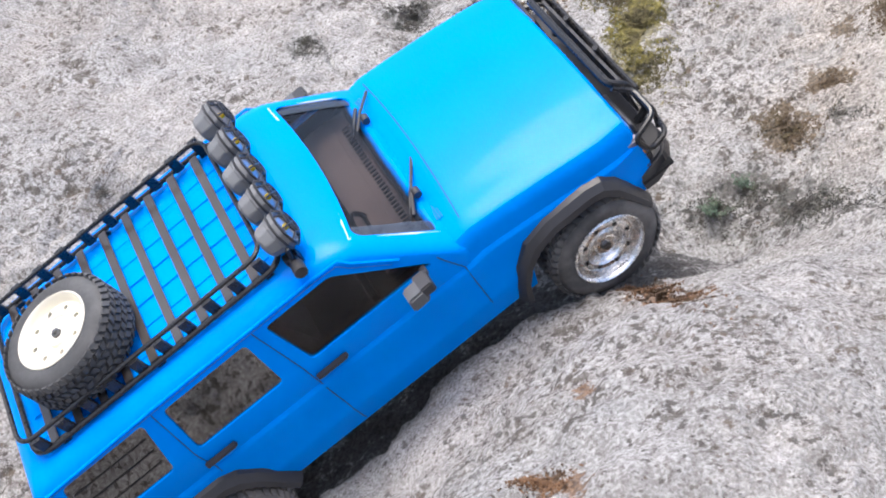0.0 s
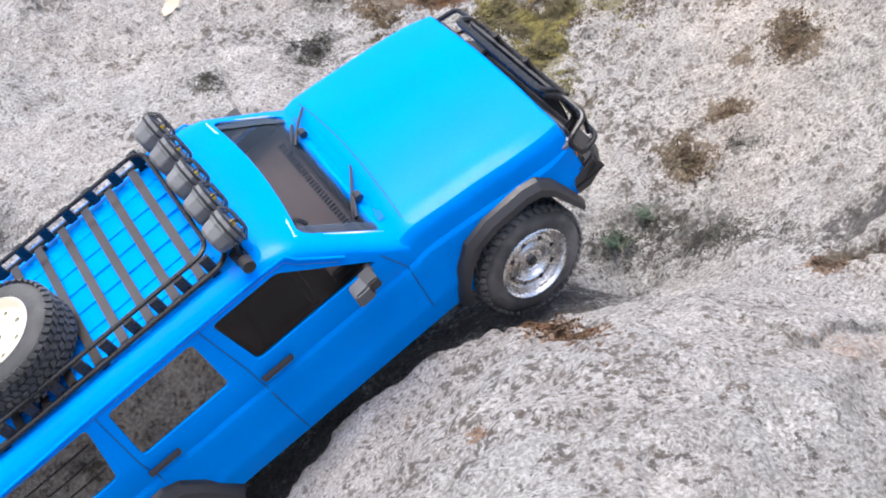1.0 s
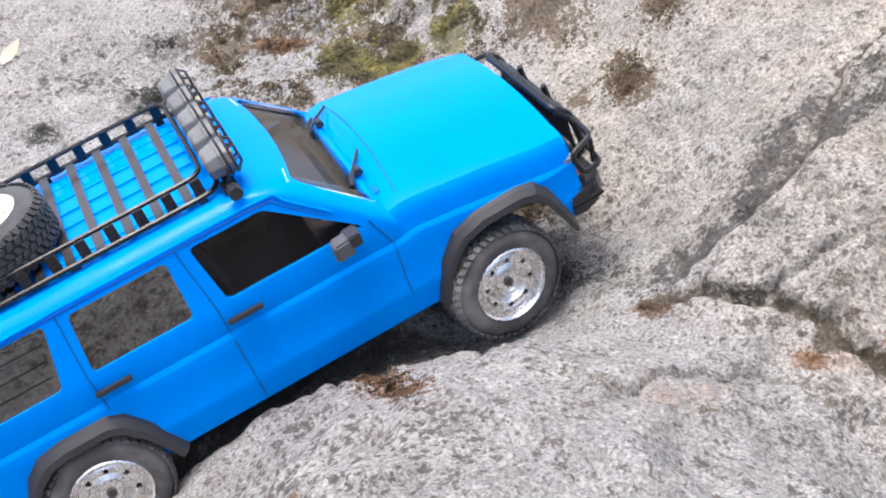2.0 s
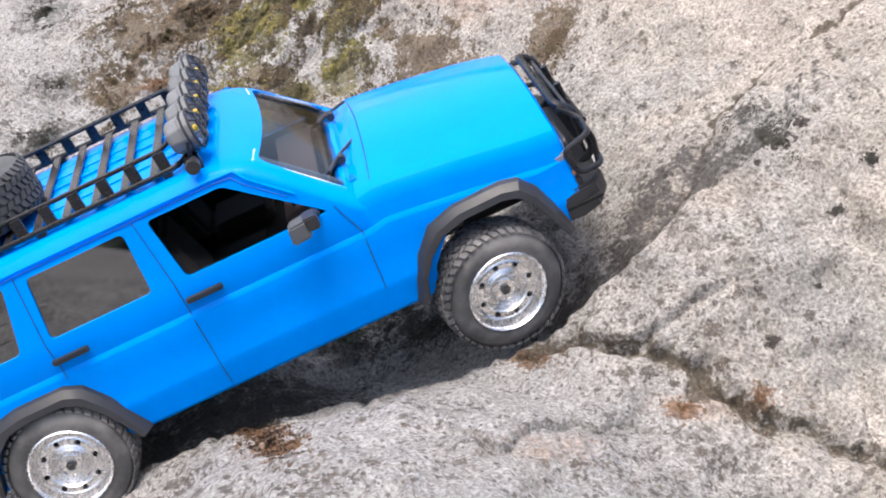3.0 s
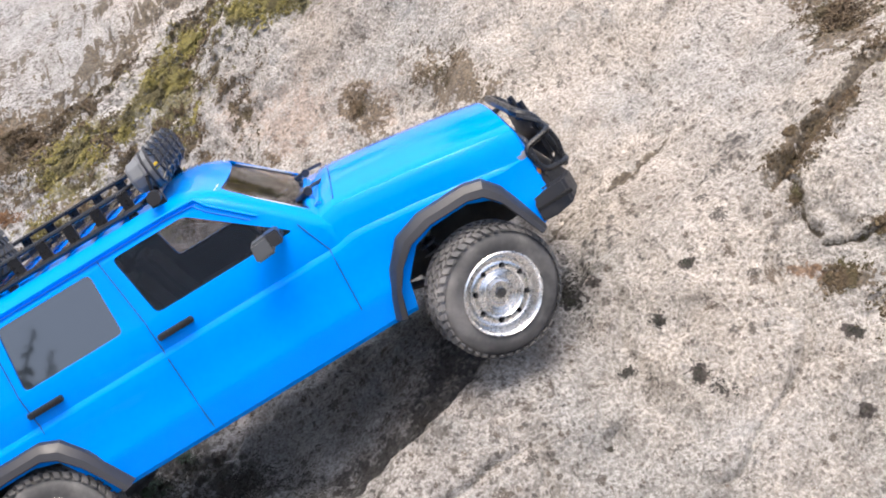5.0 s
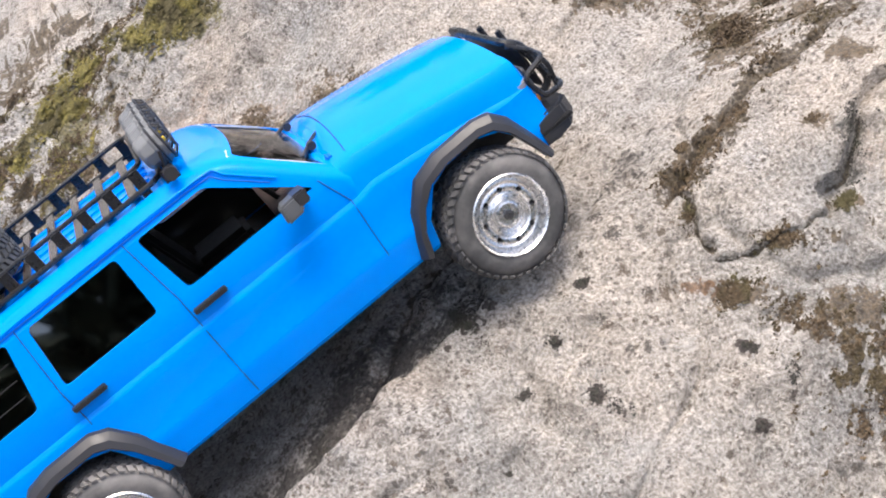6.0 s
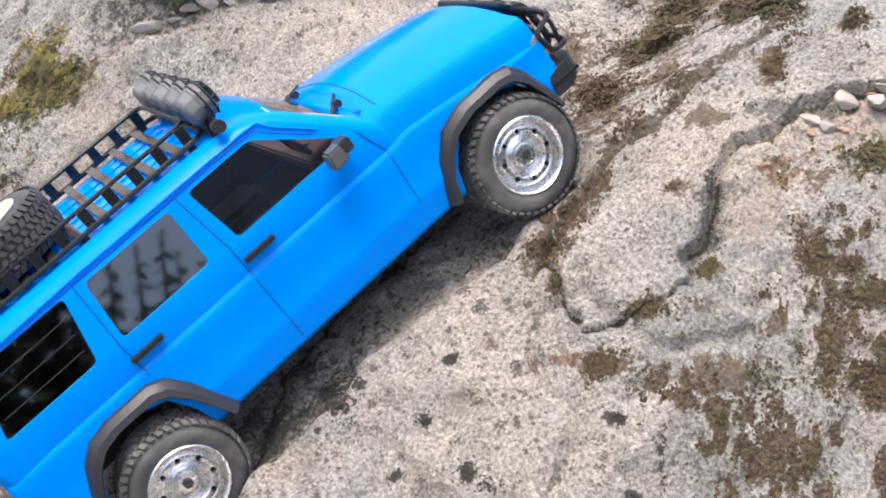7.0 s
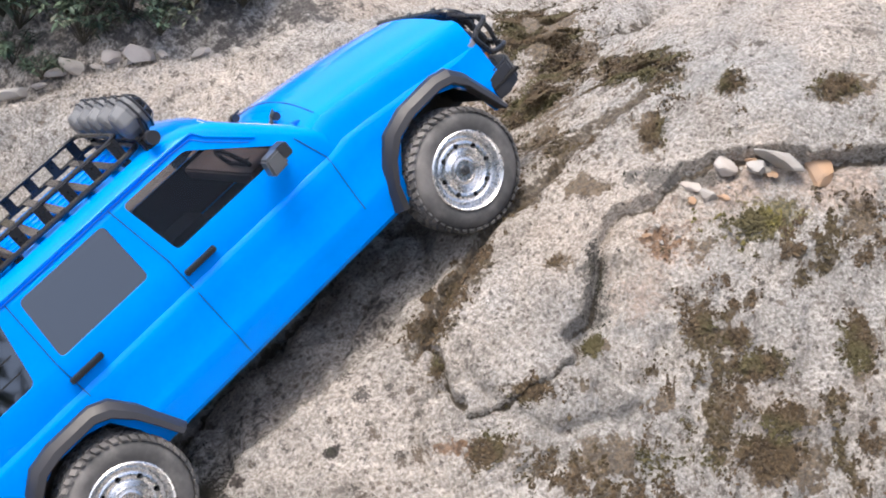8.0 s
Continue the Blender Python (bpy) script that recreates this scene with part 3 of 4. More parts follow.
def joint_zone(x, y):
    """Dirt caught in the joints; under the flake's broken edge, dirt and painted overhang shade."""
    out = np.zeros(len(x))
    wx, wy = x + 0.005 * rough_noise(x, y, 0.02, 3, 31), y + 0.005 * rough_noise(x, y, 0.02, 3, 47)
    for line, width in ((JOINT_LOW, 0.010), (VALLEY, 0.004), (FLAKE_CRACK, 0.0017), (JOINT_HIGH, 0.014), (CRACK_TOP, 0.014)):
        d, _ = from_line(wx, wy, line)
        out = np.maximum(out, np.exp(-((d / width) ** 2)))
    sx, sy = x + 0.0024 * rough_noise(x, y, 0.012, 3, 31), y + 0.0024 * rough_noise(x, y, 0.012, 3, 47)
    # dark line under the broken edge also puts the overhang's shade into the colour
    d, side = from_line(sx, sy, FLAKE_EDGE)
    return np.maximum(out, np.where(side < 0, np.exp(-(((d - np.where(x < 0.710, 0.001, 0.0035)) / np.where(x < 0.710, 0.0012, 0.0018)) ** 2)), 0))


def cold_zone(x, y):
    """The near boulder and the ground behind it are greyer than the slab, and thick with dark lichen."""
    return np.clip((0.46 - x - 0.15 * (y - 0.7)) / 0.16, 0, 1)


KINDS = {"moss": GREEN + GREEN_BACK, "brown": BROWN + BROWN_TOO + BROWN_FLAKE + BROWN_LOW, "dark": DARK, "rust": RUST, "spots": SPOTS, "peach": PEACH}


def build_land():
    def lines(low, high, fine_low, fine_high, step=0.0026, fine=0.0016):
        out = [*np.arange(low, fine_low, step), *np.arange(fine_low, fine_high, fine), *np.arange(fine_high, high, step)]
        grow, left, right = step, [low], [out[-1]]
        while right[-1] < 80:
            grow *= 1.35
            left.append(left[-1] - grow)
            right.append(right[-1] + grow)
        return np.array(left[:0:-1] + out + right[1:])

    xs, ys = lines(-0.40, 1.16, 0.30, 1.0), lines(0.36, 1.50, 0.50, 0.86)
    gx, gy = np.meshgrid(xs, ys)
    gx, gy = gx.ravel(), gy.ravel()
    nx, ny = len(xs), len(ys)
    i = np.arange(nx * ny).reshape(ny, nx)
    quads = np.stack([i[:-1, :-1], i[:-1, 1:], i[1:, 1:], i[1:, :-1]], -1).reshape(-1, 4)
    me = bpy.data.meshes.new("ground")
    me.from_pydata(land_point(gx, gy).tolist(), [], quads.tolist())
    me.polygons.foreach_set("use_smooth", [True] * len(me.polygons))
    for name, patches in KINDS.items():
        me.attributes.new(name, "FLOAT", "POINT").data.foreach_set("value", patch_cover(gx, gy, patches))
    for name, zone in (("growth", growth_zone), ("soil_shade", soil_shade_zone), ("joint", joint_zone), ("cold", cold_zone)):
        me.attributes.new(name, "FLOAT", "POINT").data.foreach_set("value", zone(gx, gy))
    me.materials.append(granite)
    return tagged(new("ground", me), "bare speckled granite outcrop, pinkish grey and weathered", "rock", kind="structure")


build_land()


# ---------------------------------------------------------------- moss, stones and plants on the rock
def scattered(patches, count, seed, reach=1.1):
    """Points in the patches, thinned by an uneven pattern so that they stand in clumps."""
    rng = np.random.default_rng(seed)
    area = np.array([abs(a * d - b * c) for _, _, a, b, c, d in patches])
    pick = np.array(patches)[rng.choice(len(patches), count, p=area / area.sum())]
    r, a = reach * np.abs(rng.normal(size=count)) * 0.62, rng.random(count) * 2 * math.pi
    u, v = (r * np.cos(a))[:, None], (r * np.sin(a))[:, None]
    p = pick[:, :2] + u * pick[:, 2:4] + v * pick[:, 4:6]
    keep = rough_noise(p[:, 0], p[:, 1], 0.03, 3, seed + 3) + 0.35 - 0.35 * r > rng.random(count) * 0.5 - 0.1
    return p[keep]


def tufts(name, patches, count, seed, length, material, label, blades=4, spread=0):
    """Many little blades, joined: what nobody could count."""
    p = scattered(patches, count, seed)
    rng = np.random.default_rng(seed + 1)
    if spread:
        q = np.c_[rng.random(spread * 14) * 1.25 - 0.15, rng.random(spread * 14) * 1.1 + 0.35]
        dense = growth_zone(q[:, 0], q[:, 1])
        p = np.r_[p, q[dense > 0.35 + 0.4 * rng.random(len(q))][:spread]]
    p = np.repeat(p, blades, 0) + rng.normal(size=(len(p) * blades, 2)) * length * 0.5
    base = land_point(p[:, 0], p[:, 1])
    n = len(base)
    up = land_normal(p[:, 0], p[:, 1])
    slope = -up[:, :2] / up[:, 2:]
    size = (length * (0.5 + rng.random(n)))[:, None]
    a = rng.random(n) * 2 * math.pi
    way = np.c_[np.cos(a), np.sin(a), (np.c_[np.cos(a), np.sin(a)] * slope).sum(1)]
    side = np.cross(up, way) * size * 0.30
    foot = base - up * 0.0006
    tip = base + way * size * (0.3 + 0.8 * rng.random((n, 1))) + up * size * (0.15 + 0.6 * rng.random((n, 1)))
    mid = (foot + tip) / 2 + up * size * 0.22
    verts = np.stack([foot - side, foot + side, mid + side * 0.9, mid - side * 0.9, tip], 1).reshape(-1, 3)
    k = 5 * np.arange(n)[:, None]
    faces = np.r_[k + [0, 1, 2, 3]].tolist() + np.r_[k + [3, 2, 4]].tolist()
    me = bpy.data.meshes.new(name)
    me.from_pydata(verts.tolist(), [], faces)
    me.materials.append(material)
    return tagged(new(name, me), label, "moss", kind="stuff")


def leafy(name, colours, rough=0.8):
    n = Nodes(name)
    island = n.add("ShaderNodeNewGeometry").outputs["Random Per Island"]
    tone = n.mix(island, colours[0], colours[1])
    tone = n.mix(n.step(n.noise(30.0, 3), 0.45, 0.6), tone, colours[2])
    return n.finish(tone, rough)


moss_green = leafy("green_moss", ((0.12, 0.105, 0.03), (0.25, 0.21, 0.055), (0.09, 0.075, 0.03)))
moss_brown = leafy("brown_moss", ((0.060, 0.040, 0.022), (0.14, 0.095, 0.05), (0.085, 0.064, 0.03)))
moss_olive = leafy("olive_moss", ((0.050, 0.034, 0.018), (0.125, 0.085, 0.042), (0.085, 0.072, 0.028)))
moss_rust = leafy("rusty_moss", ((0.11, 0.058, 0.028), (0.20, 0.105, 0.048), (0.08, 0.050, 0.028)))
moss_dark = leafy("dark_lichen", ((0.035, 0.032, 0.028), (0.09, 0.08, 0.065), (0.05, 0.05, 0.035)))
tufts("green_moss", GREEN + GREEN_BACK, 26000, 21, 0.0026, moss_green, "yellow-green cushion moss in the hollows of the rock")
tufts("brown_moss", BROWN + BROWN_TOO, 24000, 22, 0.0020, moss_brown, "dry brown moss in ragged patches on the rock", spread=30000)
tufts("olive_moss", BROWN_FLAKE + BROWN_LOW, 42000, 26, 0.0020, moss_olive, "olive-brown moss in ragged clumps beside the broken slab")
tufts("rusty_moss", RUST, 7000, 23, 0.0015, moss_rust, "rust-brown dead moss in small patches on the rock")
tufts("dark_lichen", DARK + SPOTS, 20000, 24, 0.0014, moss_dark, "black crusty lichen specks scattered over the rock", 3)


def build_stone(x, y, size, kind, k):
    rng = np.random.default_rng(100 + k)
    bm = bmesh.new()
    bmesh.ops.create_icosphere(bm, subdivisions=3, radius=1.0)
    flat = Vector((1.0 + 0.5 * rng.random(), 0.7 + 0.3 * rng.random(), 0.42 + 0.25 * rng.random())) * size
    cuts = [(Vector(rng.normal(size=3)).normalized(), 0.42 + 0.3 * rng.random()) for _ in range(16)]
    for v in bm.verts:
        p = v.co.copy()
        for way, far in cuts:
            over = p.dot(way) - far
            if over > 0:
                p -= way * over * 0.97
        p += p.normalized() * 0.05 * noise.noise(p * 3 + Vector((k, 0, 0)))
        v.co = Vector((p.x * flat.x, p.y * flat.y, p.z * flat.z))
    me = bpy.data.meshes.new("stone")
    bm.to_mesh(me)
    bm.free()
    soften(me, 18)
    me.materials.append((stone_pale, stone_grey, stone_orange)[kind])
    ob = new("stone", me)
    foot, up = land_point(x, y)[0], land_normal(np.array([x]), np.array([y]))[0]
    ob.matrix_basis = pose(*(foot + up * flat.z * 0.2), 10 * rng.random(), 12 * rng.random(), 360 * rng.random())
    return tagged(ob, ("pale weathered loose stone on the rock", "flat grey loose stone lying by a broken ledge", "flat orange-brown loose stone under the broken slab")[kind], "stone", group="loose stones")


def build_stones():
    for k, (x, y, size, kind) in enumerate(STONES + LEDGE_STONES):
        build_stone(x, y, size, kind, k)


def build_plants():
    """Low leafy weeds at the back, each a bundle of stalks and small leaves."""
    rng = np.random.default_rng(7)
    for x, y, size in PLANTS:
        size *= 0.75
        plant = new("weed")
        plant.matrix_basis = pose(*land_point(x, y)[0])
        tagged(plant, "low dark green weed growing behind the rock", "plant", group="weeds at the back")
        sv, sf, lv, lf = [], [], [], []
        for _ in range(16):
            a, lean = rng.random() * 2 * math.pi, 0.3 + 0.9 * rng.random()
            top = Vector((math.cos(a) * lean, math.sin(a) * lean, 0.5 + 0.7 * rng.random())) * size * 0.8
            path = [tuple(top * f + Vector((0, 0, 0.15 * size * math.sin(f * 3)))) for f in (0, 0.4, 0.75, 1)]
            v, f = tube(path, size * 0.012, sides=4)
            sf += [tuple(i + len(sv) for i in face) for face in f]
            sv += v
            for _ in range(22):
                p = Vector(path[1]).lerp(Vector(path[3]), rng.random() ** 0.7) + Vector(rng.normal(size=3)) * size * 0.05
                b, w = rng.random() * 2 * math.pi, size * (0.05 + 0.06 * rng.random())
                d = Vector((math.cos(b), math.sin(b), 0.4 * rng.normal()))
                s = d.cross(Vector((0, 0, 1))) * 0.45
                n = len(lv)
                lv += [tuple(p), tuple(p + (d + s) * w), tuple(p + d * 2 * w - Vector((0, 0, 0.4 * w))), tuple(p + (d - s) * w)]
                lf.append((n, n + 1, n + 2, n + 3))
        for name, v, f, mat in (("stalk", sv, sf, weed_stalk), ("foliage", lv, lf, weed_leaf)):
            me = bpy.data.meshes.new(name)
            me.from_pydata(v, [], f)
            me.materials.append(mat)
            ob = new(name, me)
            ob.parent = plant
            ob["kind"] = "stuff"


def build_leaf():
    outline = [(0, -0.5), (0.16, -0.3), (0.2, 0.05), (0.1, 0.35), (0, 0.6), (-0.1, 0.35), (-0.2, 0.05), (-0.16, -0.3)]
    v = [(x * 0.042, y * 0.042, 0.012 * abs(x) + 0.006 * y * y + dz) for dz in (0.0008, 0.0) for x, y in outline]
    n = len(outline)
    me = bpy.data.meshes.new("fallen_leaf")
    me.from_pydata(v, [], [tuple(range(n)), tuple(range(2 * n - 1, n - 1, -1))] + [(i, (i + 1) % n, n + (i + 1) % n, n + i) for i in range(n)])
    me.materials.append(dead_leaf)
    ob = new("fallen_leaf", me)
    ob.matrix_basis = pose(*(land_point(*LEAF)[0] + (0, 0, 0.004)), 20, 5, -20)
    return tagged(ob, "pale tan fallen leaf lying on the rock", "leaf")


def build_woods():
    """Spruces standing round the open side of the outcrop, seen only as reflections in the panes."""
    rng = np.random.default_rng(23)
    v, f = [], []
    for k in range(130):
        turn = radians(100 + 160 * (k + rng.random()) / 130)
        far = 22 + 5 * rng.random()
        x, y = far * math.sin(turn), far * math.cos(turn)
        base = Vector(land_point(x, y)[0]) - Vector((0, 0, 0.3))
        tall = far * float(np.interp(math.degrees(turn), (100, 170, 178, 183, 190, 202, 208, 216, 260), (0.45, 0.46, 0.42, 0.55, 0.60, 0.50, 0.38, 0.32, 0.28))) * (0.88 + 0.24 * rng.random())
        n = len(v)
        for z, r in ((0, 0.025), (1, 0.002)):
            v += [tuple(base + Vector((math.cos(a) * r * tall, math.sin(a) * r * tall, z * tall))) for a in (0.0, 1.57, 3.14, 4.71)]
        f += [(n + i, n + (i + 1) % 4, n + 4 + (i + 1) % 4, n + 4 + i) for i in range(4)]
        for z in np.linspace(0.10, 0.98, 22):
            reach = tall * (0.20 * (1 - z) + 0.012)
            for _ in range(9):
                a, out = rng.random() * 2 * math.pi, reach * (0.6 + 0.5 * rng.random())
                d, s = Vector((math.cos(a), math.sin(a), 0)), Vector((-math.sin(a), math.cos(a), 0))
                p, n = base + Vector((0, 0, tall * (z + 0.03 * rng.random()))), len(v)
                v += [tuple(p), tuple(p + d * out * 0.6 + s * out * 0.28 - Vector((0, 0, 0.22 * out))), tuple(p + d * out - Vector((0, 0, 0.5 * out))), tuple(p + d * out * 0.6 - s * out * 0.28 - Vector((0, 0, 0.22 * out)))]
                f.append((n, n + 1, n + 2, n + 3))
    me = bpy.data.meshes.new("woods")
    me.from_pydata(v, [], f)
    me.materials.append(spruce)
    return tagged(new("woods", me), "dark green spruce woods standing beyond the outcrop", "woods", kind="stuff")


stone_pale, stone_grey, stone_orange = (dusty(f"{name}_stone", c, d, 0.9, 0.7, 25.0) for name, c, d in (("pale", (0.46, 0.42, 0.38), (0.28, 0.25, 0.22)), ("grey", (0.38, 0.36, 0.33), (0.22, 0.19, 0.16)), ("orange", (0.42, 0.27, 0.16), (0.30, 0.24, 0.20))))
weed_leaf = leafy("weed_leaf", ((0.045, 0.075, 0.05), (0.12, 0.18, 0.11), (0.08, 0.09, 0.055)), 0.6)
spruce = leafy("spruce", ((0.055, 0.075, 0.05), (0.10, 0.12, 0.085), (0.08, 0.09, 0.065)), 0.8)
weed_stalk = plain("weed_stalk", (0.07, 0.06, 0.04), 0.8)
dead_leaf = plain("dead_leaf", (0.50, 0.41, 0.31), 0.7)

build_stones()
build_plants()
build_woods()
build_leaf()


# ---------------------------------------------------------------- the truck
def hood_top(x):
    return 150 + 3.5 * min(1, (x - 92) / 12) - 1.75 * max(0, x - 92) / 20 - 0.00045 * max(0, x - 92) ** 2 if x > 92 else 150


def bonnet_height(y, x=106.0):
    """The bonnet's height across the truck."""
    ring = sorted((p[1], p[2]) for p in lower_section(x) if p[2] > 120)
    return float(np.interp(y, [p[0] for p in ring], [p[1] for p in ring]))


def lower_section(x, inset=0.0):
    """Half outline of the lower body at x, doubled into a ring."""
    nose = max(0.0, (x - 190) / 38)
    w = 98 - 5.5 * nose ** 2 - (3 * max(0, (-205 - x) / 35) ** 2) - inset
    top = hood_top(x) - inset
    crown = 5.0 * min(1.0, max(0.0, (x - 80) / 28))
    low = 63 + inset + (0 if x < 205 else 12 * (x - 205) / 23)
    mid = 86 if x < 205 else max(86, low + 6)
    half = [(w - 4, low), (w - 0.4, low + 3.5), (w + 0.9, mid - 6), (w + 1.5, mid - 1), (w + 1.3, mid + 2.4), (w + 0.2, mid + 7), (w, 112), (w, top - 27), (w - 0.5, top - 25), (w - 2.4, top - 22.6), (w - 3.6, top - 13), (w - 5.0, top - 6), (w - 7.6, top - 2.6), (w - 12, top - 0.8), (w - 24, top), *[(w * f, top + (2.6 + crown) * (1 - (f / 0.76) ** 2)) for f in (0.62, 0.48, 0.32, 0.16)]]
    return [(x, -y, z) for y, z in half] + [(x, 0, top + 2.6 + crown)] + [(x, y, z) for y, z in reversed(half)]


def cabin_ring(z, front, rear, w, bow, steps=6, r=16.0):
    """A rounded outline of the cabin at height z."""
    ring = []
    for cx, cy, a0 in ((front - r, w - r, 0), (rear + r, w - r, 90), (rear + r, -w + r, 180), (front - r, -w + r, 270)):
        for k in range(steps + 1):
            a = radians(a0 + 90 * k / steps)
            x, y = cx + r * math.cos(a), cy + r * math.sin(a)
            ring.append((x, y, z))
        if a0 == 270:
            for k in range(1, 8):
                ring.append((front, (-w + r) + (w - r) * 2 * k / 8, z))
    return [(x + (bow * (1 - (y / w) ** 2) if x > front - r - 1 else 0), y, z) for x, y, z in ring]


def cabin(inset=0.0):
    rows = [(124, 99.5, -239, 95.4, 9, 8), (131, 99.2, -239.5, 95.9, 9, 8), (140, 99, -240, 95.9, 9, 8), (149, 91, -239, 95.3, 9, 8), (160, 80, -236, 93, 9, 8), (178, 61, -230, 89.5, 8.5, 9), (193, 45.5, -225, 86.3, 8, 10), (198, 38, -222, 84.2, 7.5, 11), (202.5, 28, -217, 80.5, 7, 14), (205.5, 16, -210, 74, 6, 16), (207.3, 0, -198, 62, 5, 18), (208, -30, -170, 40, 3, 18)]
    return loft([cabin_ring(z - (inset if z > 150 else -inset * 0), f - inset, r + inset, w - inset, bow, r=rr) for z, f, r, w, bow, rr in rows])


SIDE = lambda z: 96 - max(0, z - 146) * 0.205  # the cabin's half width at height z
DOOR_SIDE = [(63, 94), (66.5, 97.6), (80, 98.9), (85, 99.5), (88.4, 99.3), (93, 98.2), (112, 98), (122, 98), (125, 97.3), (128, 95.9), (146, 96)]  # height, half width of the doors
FRONT_WINDOW = [(-27, 150), (-33.5, 193), (19, 193), (74, 150)]
REAR_WINDOW = [(-51.5, 150.5), (-50.5, 192.5), (-119, 192.5), (-124, 150.5)]
QUARTER_WINDOW = [(-146, 150), (-135, 194), (-203, 194), (-218, 150)]
ARCH_FRONT = [(112, 50), (120, 84), (135, 101), (150, 106), (176, 107), (191, 101), (203, 86), (213, 50)]
ARCH_REAR = [(-204, 50), (-198, 84), (-186, 100), (-172, 106), (-146, 106), (-131, 101), (-121, 84), (-112, 50)]


def window_holes():
    holes = []
    for outline in (FRONT_WINDOW, REAR_WINDOW, QUARTER_WINDOW):
        outline = [(p[0], p[2]) for p in rounded([(x, 0, z) for x, z in outline], 4, 3)]
        holes += [prism(outline, -120, -60), prism(outline, 60, 120)]
    screen = rounded([(0, -79, 152.5), (0, -73.5, 194), (0, 73.5, 194), (0, 79, 152.5), (0, 60, 155.5), (0, 0, 158), (0, -60, 155.5)], 6, 3)
    holes.append(([(p[1] * 0 + 20, p[1], p[2]) for p in screen] + [(101, p[1], p[2]) for p in screen], slab_between(screen, screen)[1]))
    back = [(-200, y, z) for y, z in ((-70, 152), (-64, 192), (64, 192), (70, 152))]
    holes.append(slab_between(back, [(-260, y, z) for _, y, z in back]))
    return holes


def build_body(car):
    xs = [-240, -237, -230, -205, -150, -60, 30, 84, 92, 97, 103, 106, 110, 116, 130, 160, 190, 205, 215, 222, 226, 228]
    me = mesh_of("body", *loft([lower_section(x, 3.0 if x in (-240, 228) else 0.0) for x in xs]))
    me = cut(me, [cabin()], "UNION")
    inner = mesh_of("inner", *loft([lower_section(x, 3.0) for x in (-236, -205, -150, 30, 84, 96)]))
    inner = cut(inner, [cabin(3.0)], "UNION")
    me = cut(me, [inner])
    # the engine bay and the underside stay open
    me = cut(me, [box(99, 222, -88, 88, 40, 112), box(-230, 99, -90, 90, 40, 75)])
    holes = window_holes()
    for arch in (ARCH_FRONT, ARCH_REAR):
        holes += [prism(arch, -130, -60), prism(arch, 60, 130)]
    me = cut(me, [merged(*holes)])
    soften(me, 28)
    return part("body", me, paint_blue, car, "glossy sky-blue moulded hard body", smooth=0)


def build_glass(car, body):
    for s in (-1, 1):
        for name, outline, mat in (("front_door_window", FRONT_WINDOW, glass_side), ("rear_door_window", REAR_WINDOW, glass_dark), ("quarter_window", QUARTER_WINDOW, glass_dark)):
            o = [(x, s * (SIDE(z) - 1.6), z) for x, z in outline]
            part(name, slab_between(o, [(x, y - s * 1.0, z) for x, y, z in o]), mat, body, "dark tinted side pane" if mat is glass_dark else "clear side pane", smooth=0)
        for z in (161, 172, 183):
            y = s * (SIDE(z) - 1.2)
            part("pane_line", tube([(-210 + (z - 161) * 0.35, y, z), (-147 + (z - 161) * 0.25, y, z)], 0.5, sides=5), gap_black, body)
    rows = []
    for z, x0 in ((151.5, 89.0 + 5), (165, 76.4 + 4), (180, 60.2 + 3.5), (195, 43.6 + 3)):
        w = 80 - (z - 151.5) * 0.135
        rows.append([(x0 + 8.0 * (1 - (y / 93) ** 2) - 7.5, y, z) for y in [w * k / 5 for k in range(-5, 6)]])
    v = [p for r in rows for p in r] + [(x - 0.9, y, z - 0.9) for r in rows for x, y, z in r]
    f, n, m = [], 11, 44
    for j in range(3):
        for i in range(10):
            q = (j * n + i, j * n + i + 1, (j + 1) * n + i + 1, (j + 1) * n + i)
            f += [q, tuple(m + k for k in reversed(q))]
    part("windscreen", (v, f), glass_clear, body, "clear windscreen with pale edges", smooth=40)
    for s in (-1, 1):
        strip = [(r[5 + 5 * s], r[5 + 4 * s]) for r in rows]
        strip = [((a[0] + 0.5, a[1], a[2] + 0.5), (a[0] * 0.3 + b[0] * 0.7 + 0.5, a[1] * 0.3 + b[1] * 0.7, a[2] + 0.5)) for a, b in strip]
        v = [p for pair in strip for p in pair] + [(x - 0.3, y, z - 0.3) for pair in strip for x, y, z in pair]
        part("pane_edge", (v, [(2 * i, 2 * i + 1, 2 * i + 3, 2 * i + 2) for i in range(3)] + [(8 + 2 * i, 10 + 2 * i, 11 + 2 * i, 9 + 2 * i) for i in range(3)]), glass_edge, body, "pale glossy turned edge of the windscreen")
    edge = [rows[0][k] for k in range(11)] + [r[10] for r in rows[1:]] + [rows[3][k] for k in range(9, -1, -1)] + [r[0] for r in rows[2:0:-1]]
    part("windscreen_seal", tube([(x + 0.6, y, z) for x, y, z in edge], 1.3, True, 6), trim_pale, body, "pale translucent screen edge")
    back = [(-234.5, -71, 151), (-224, -65, 193), (-224, 65, 193), (-234.5, 71, 151)]
    part("rear_window", slab_between(back, [(x + 1, y, z) for x, y, z in back]), glass_dark, body, smooth=0)


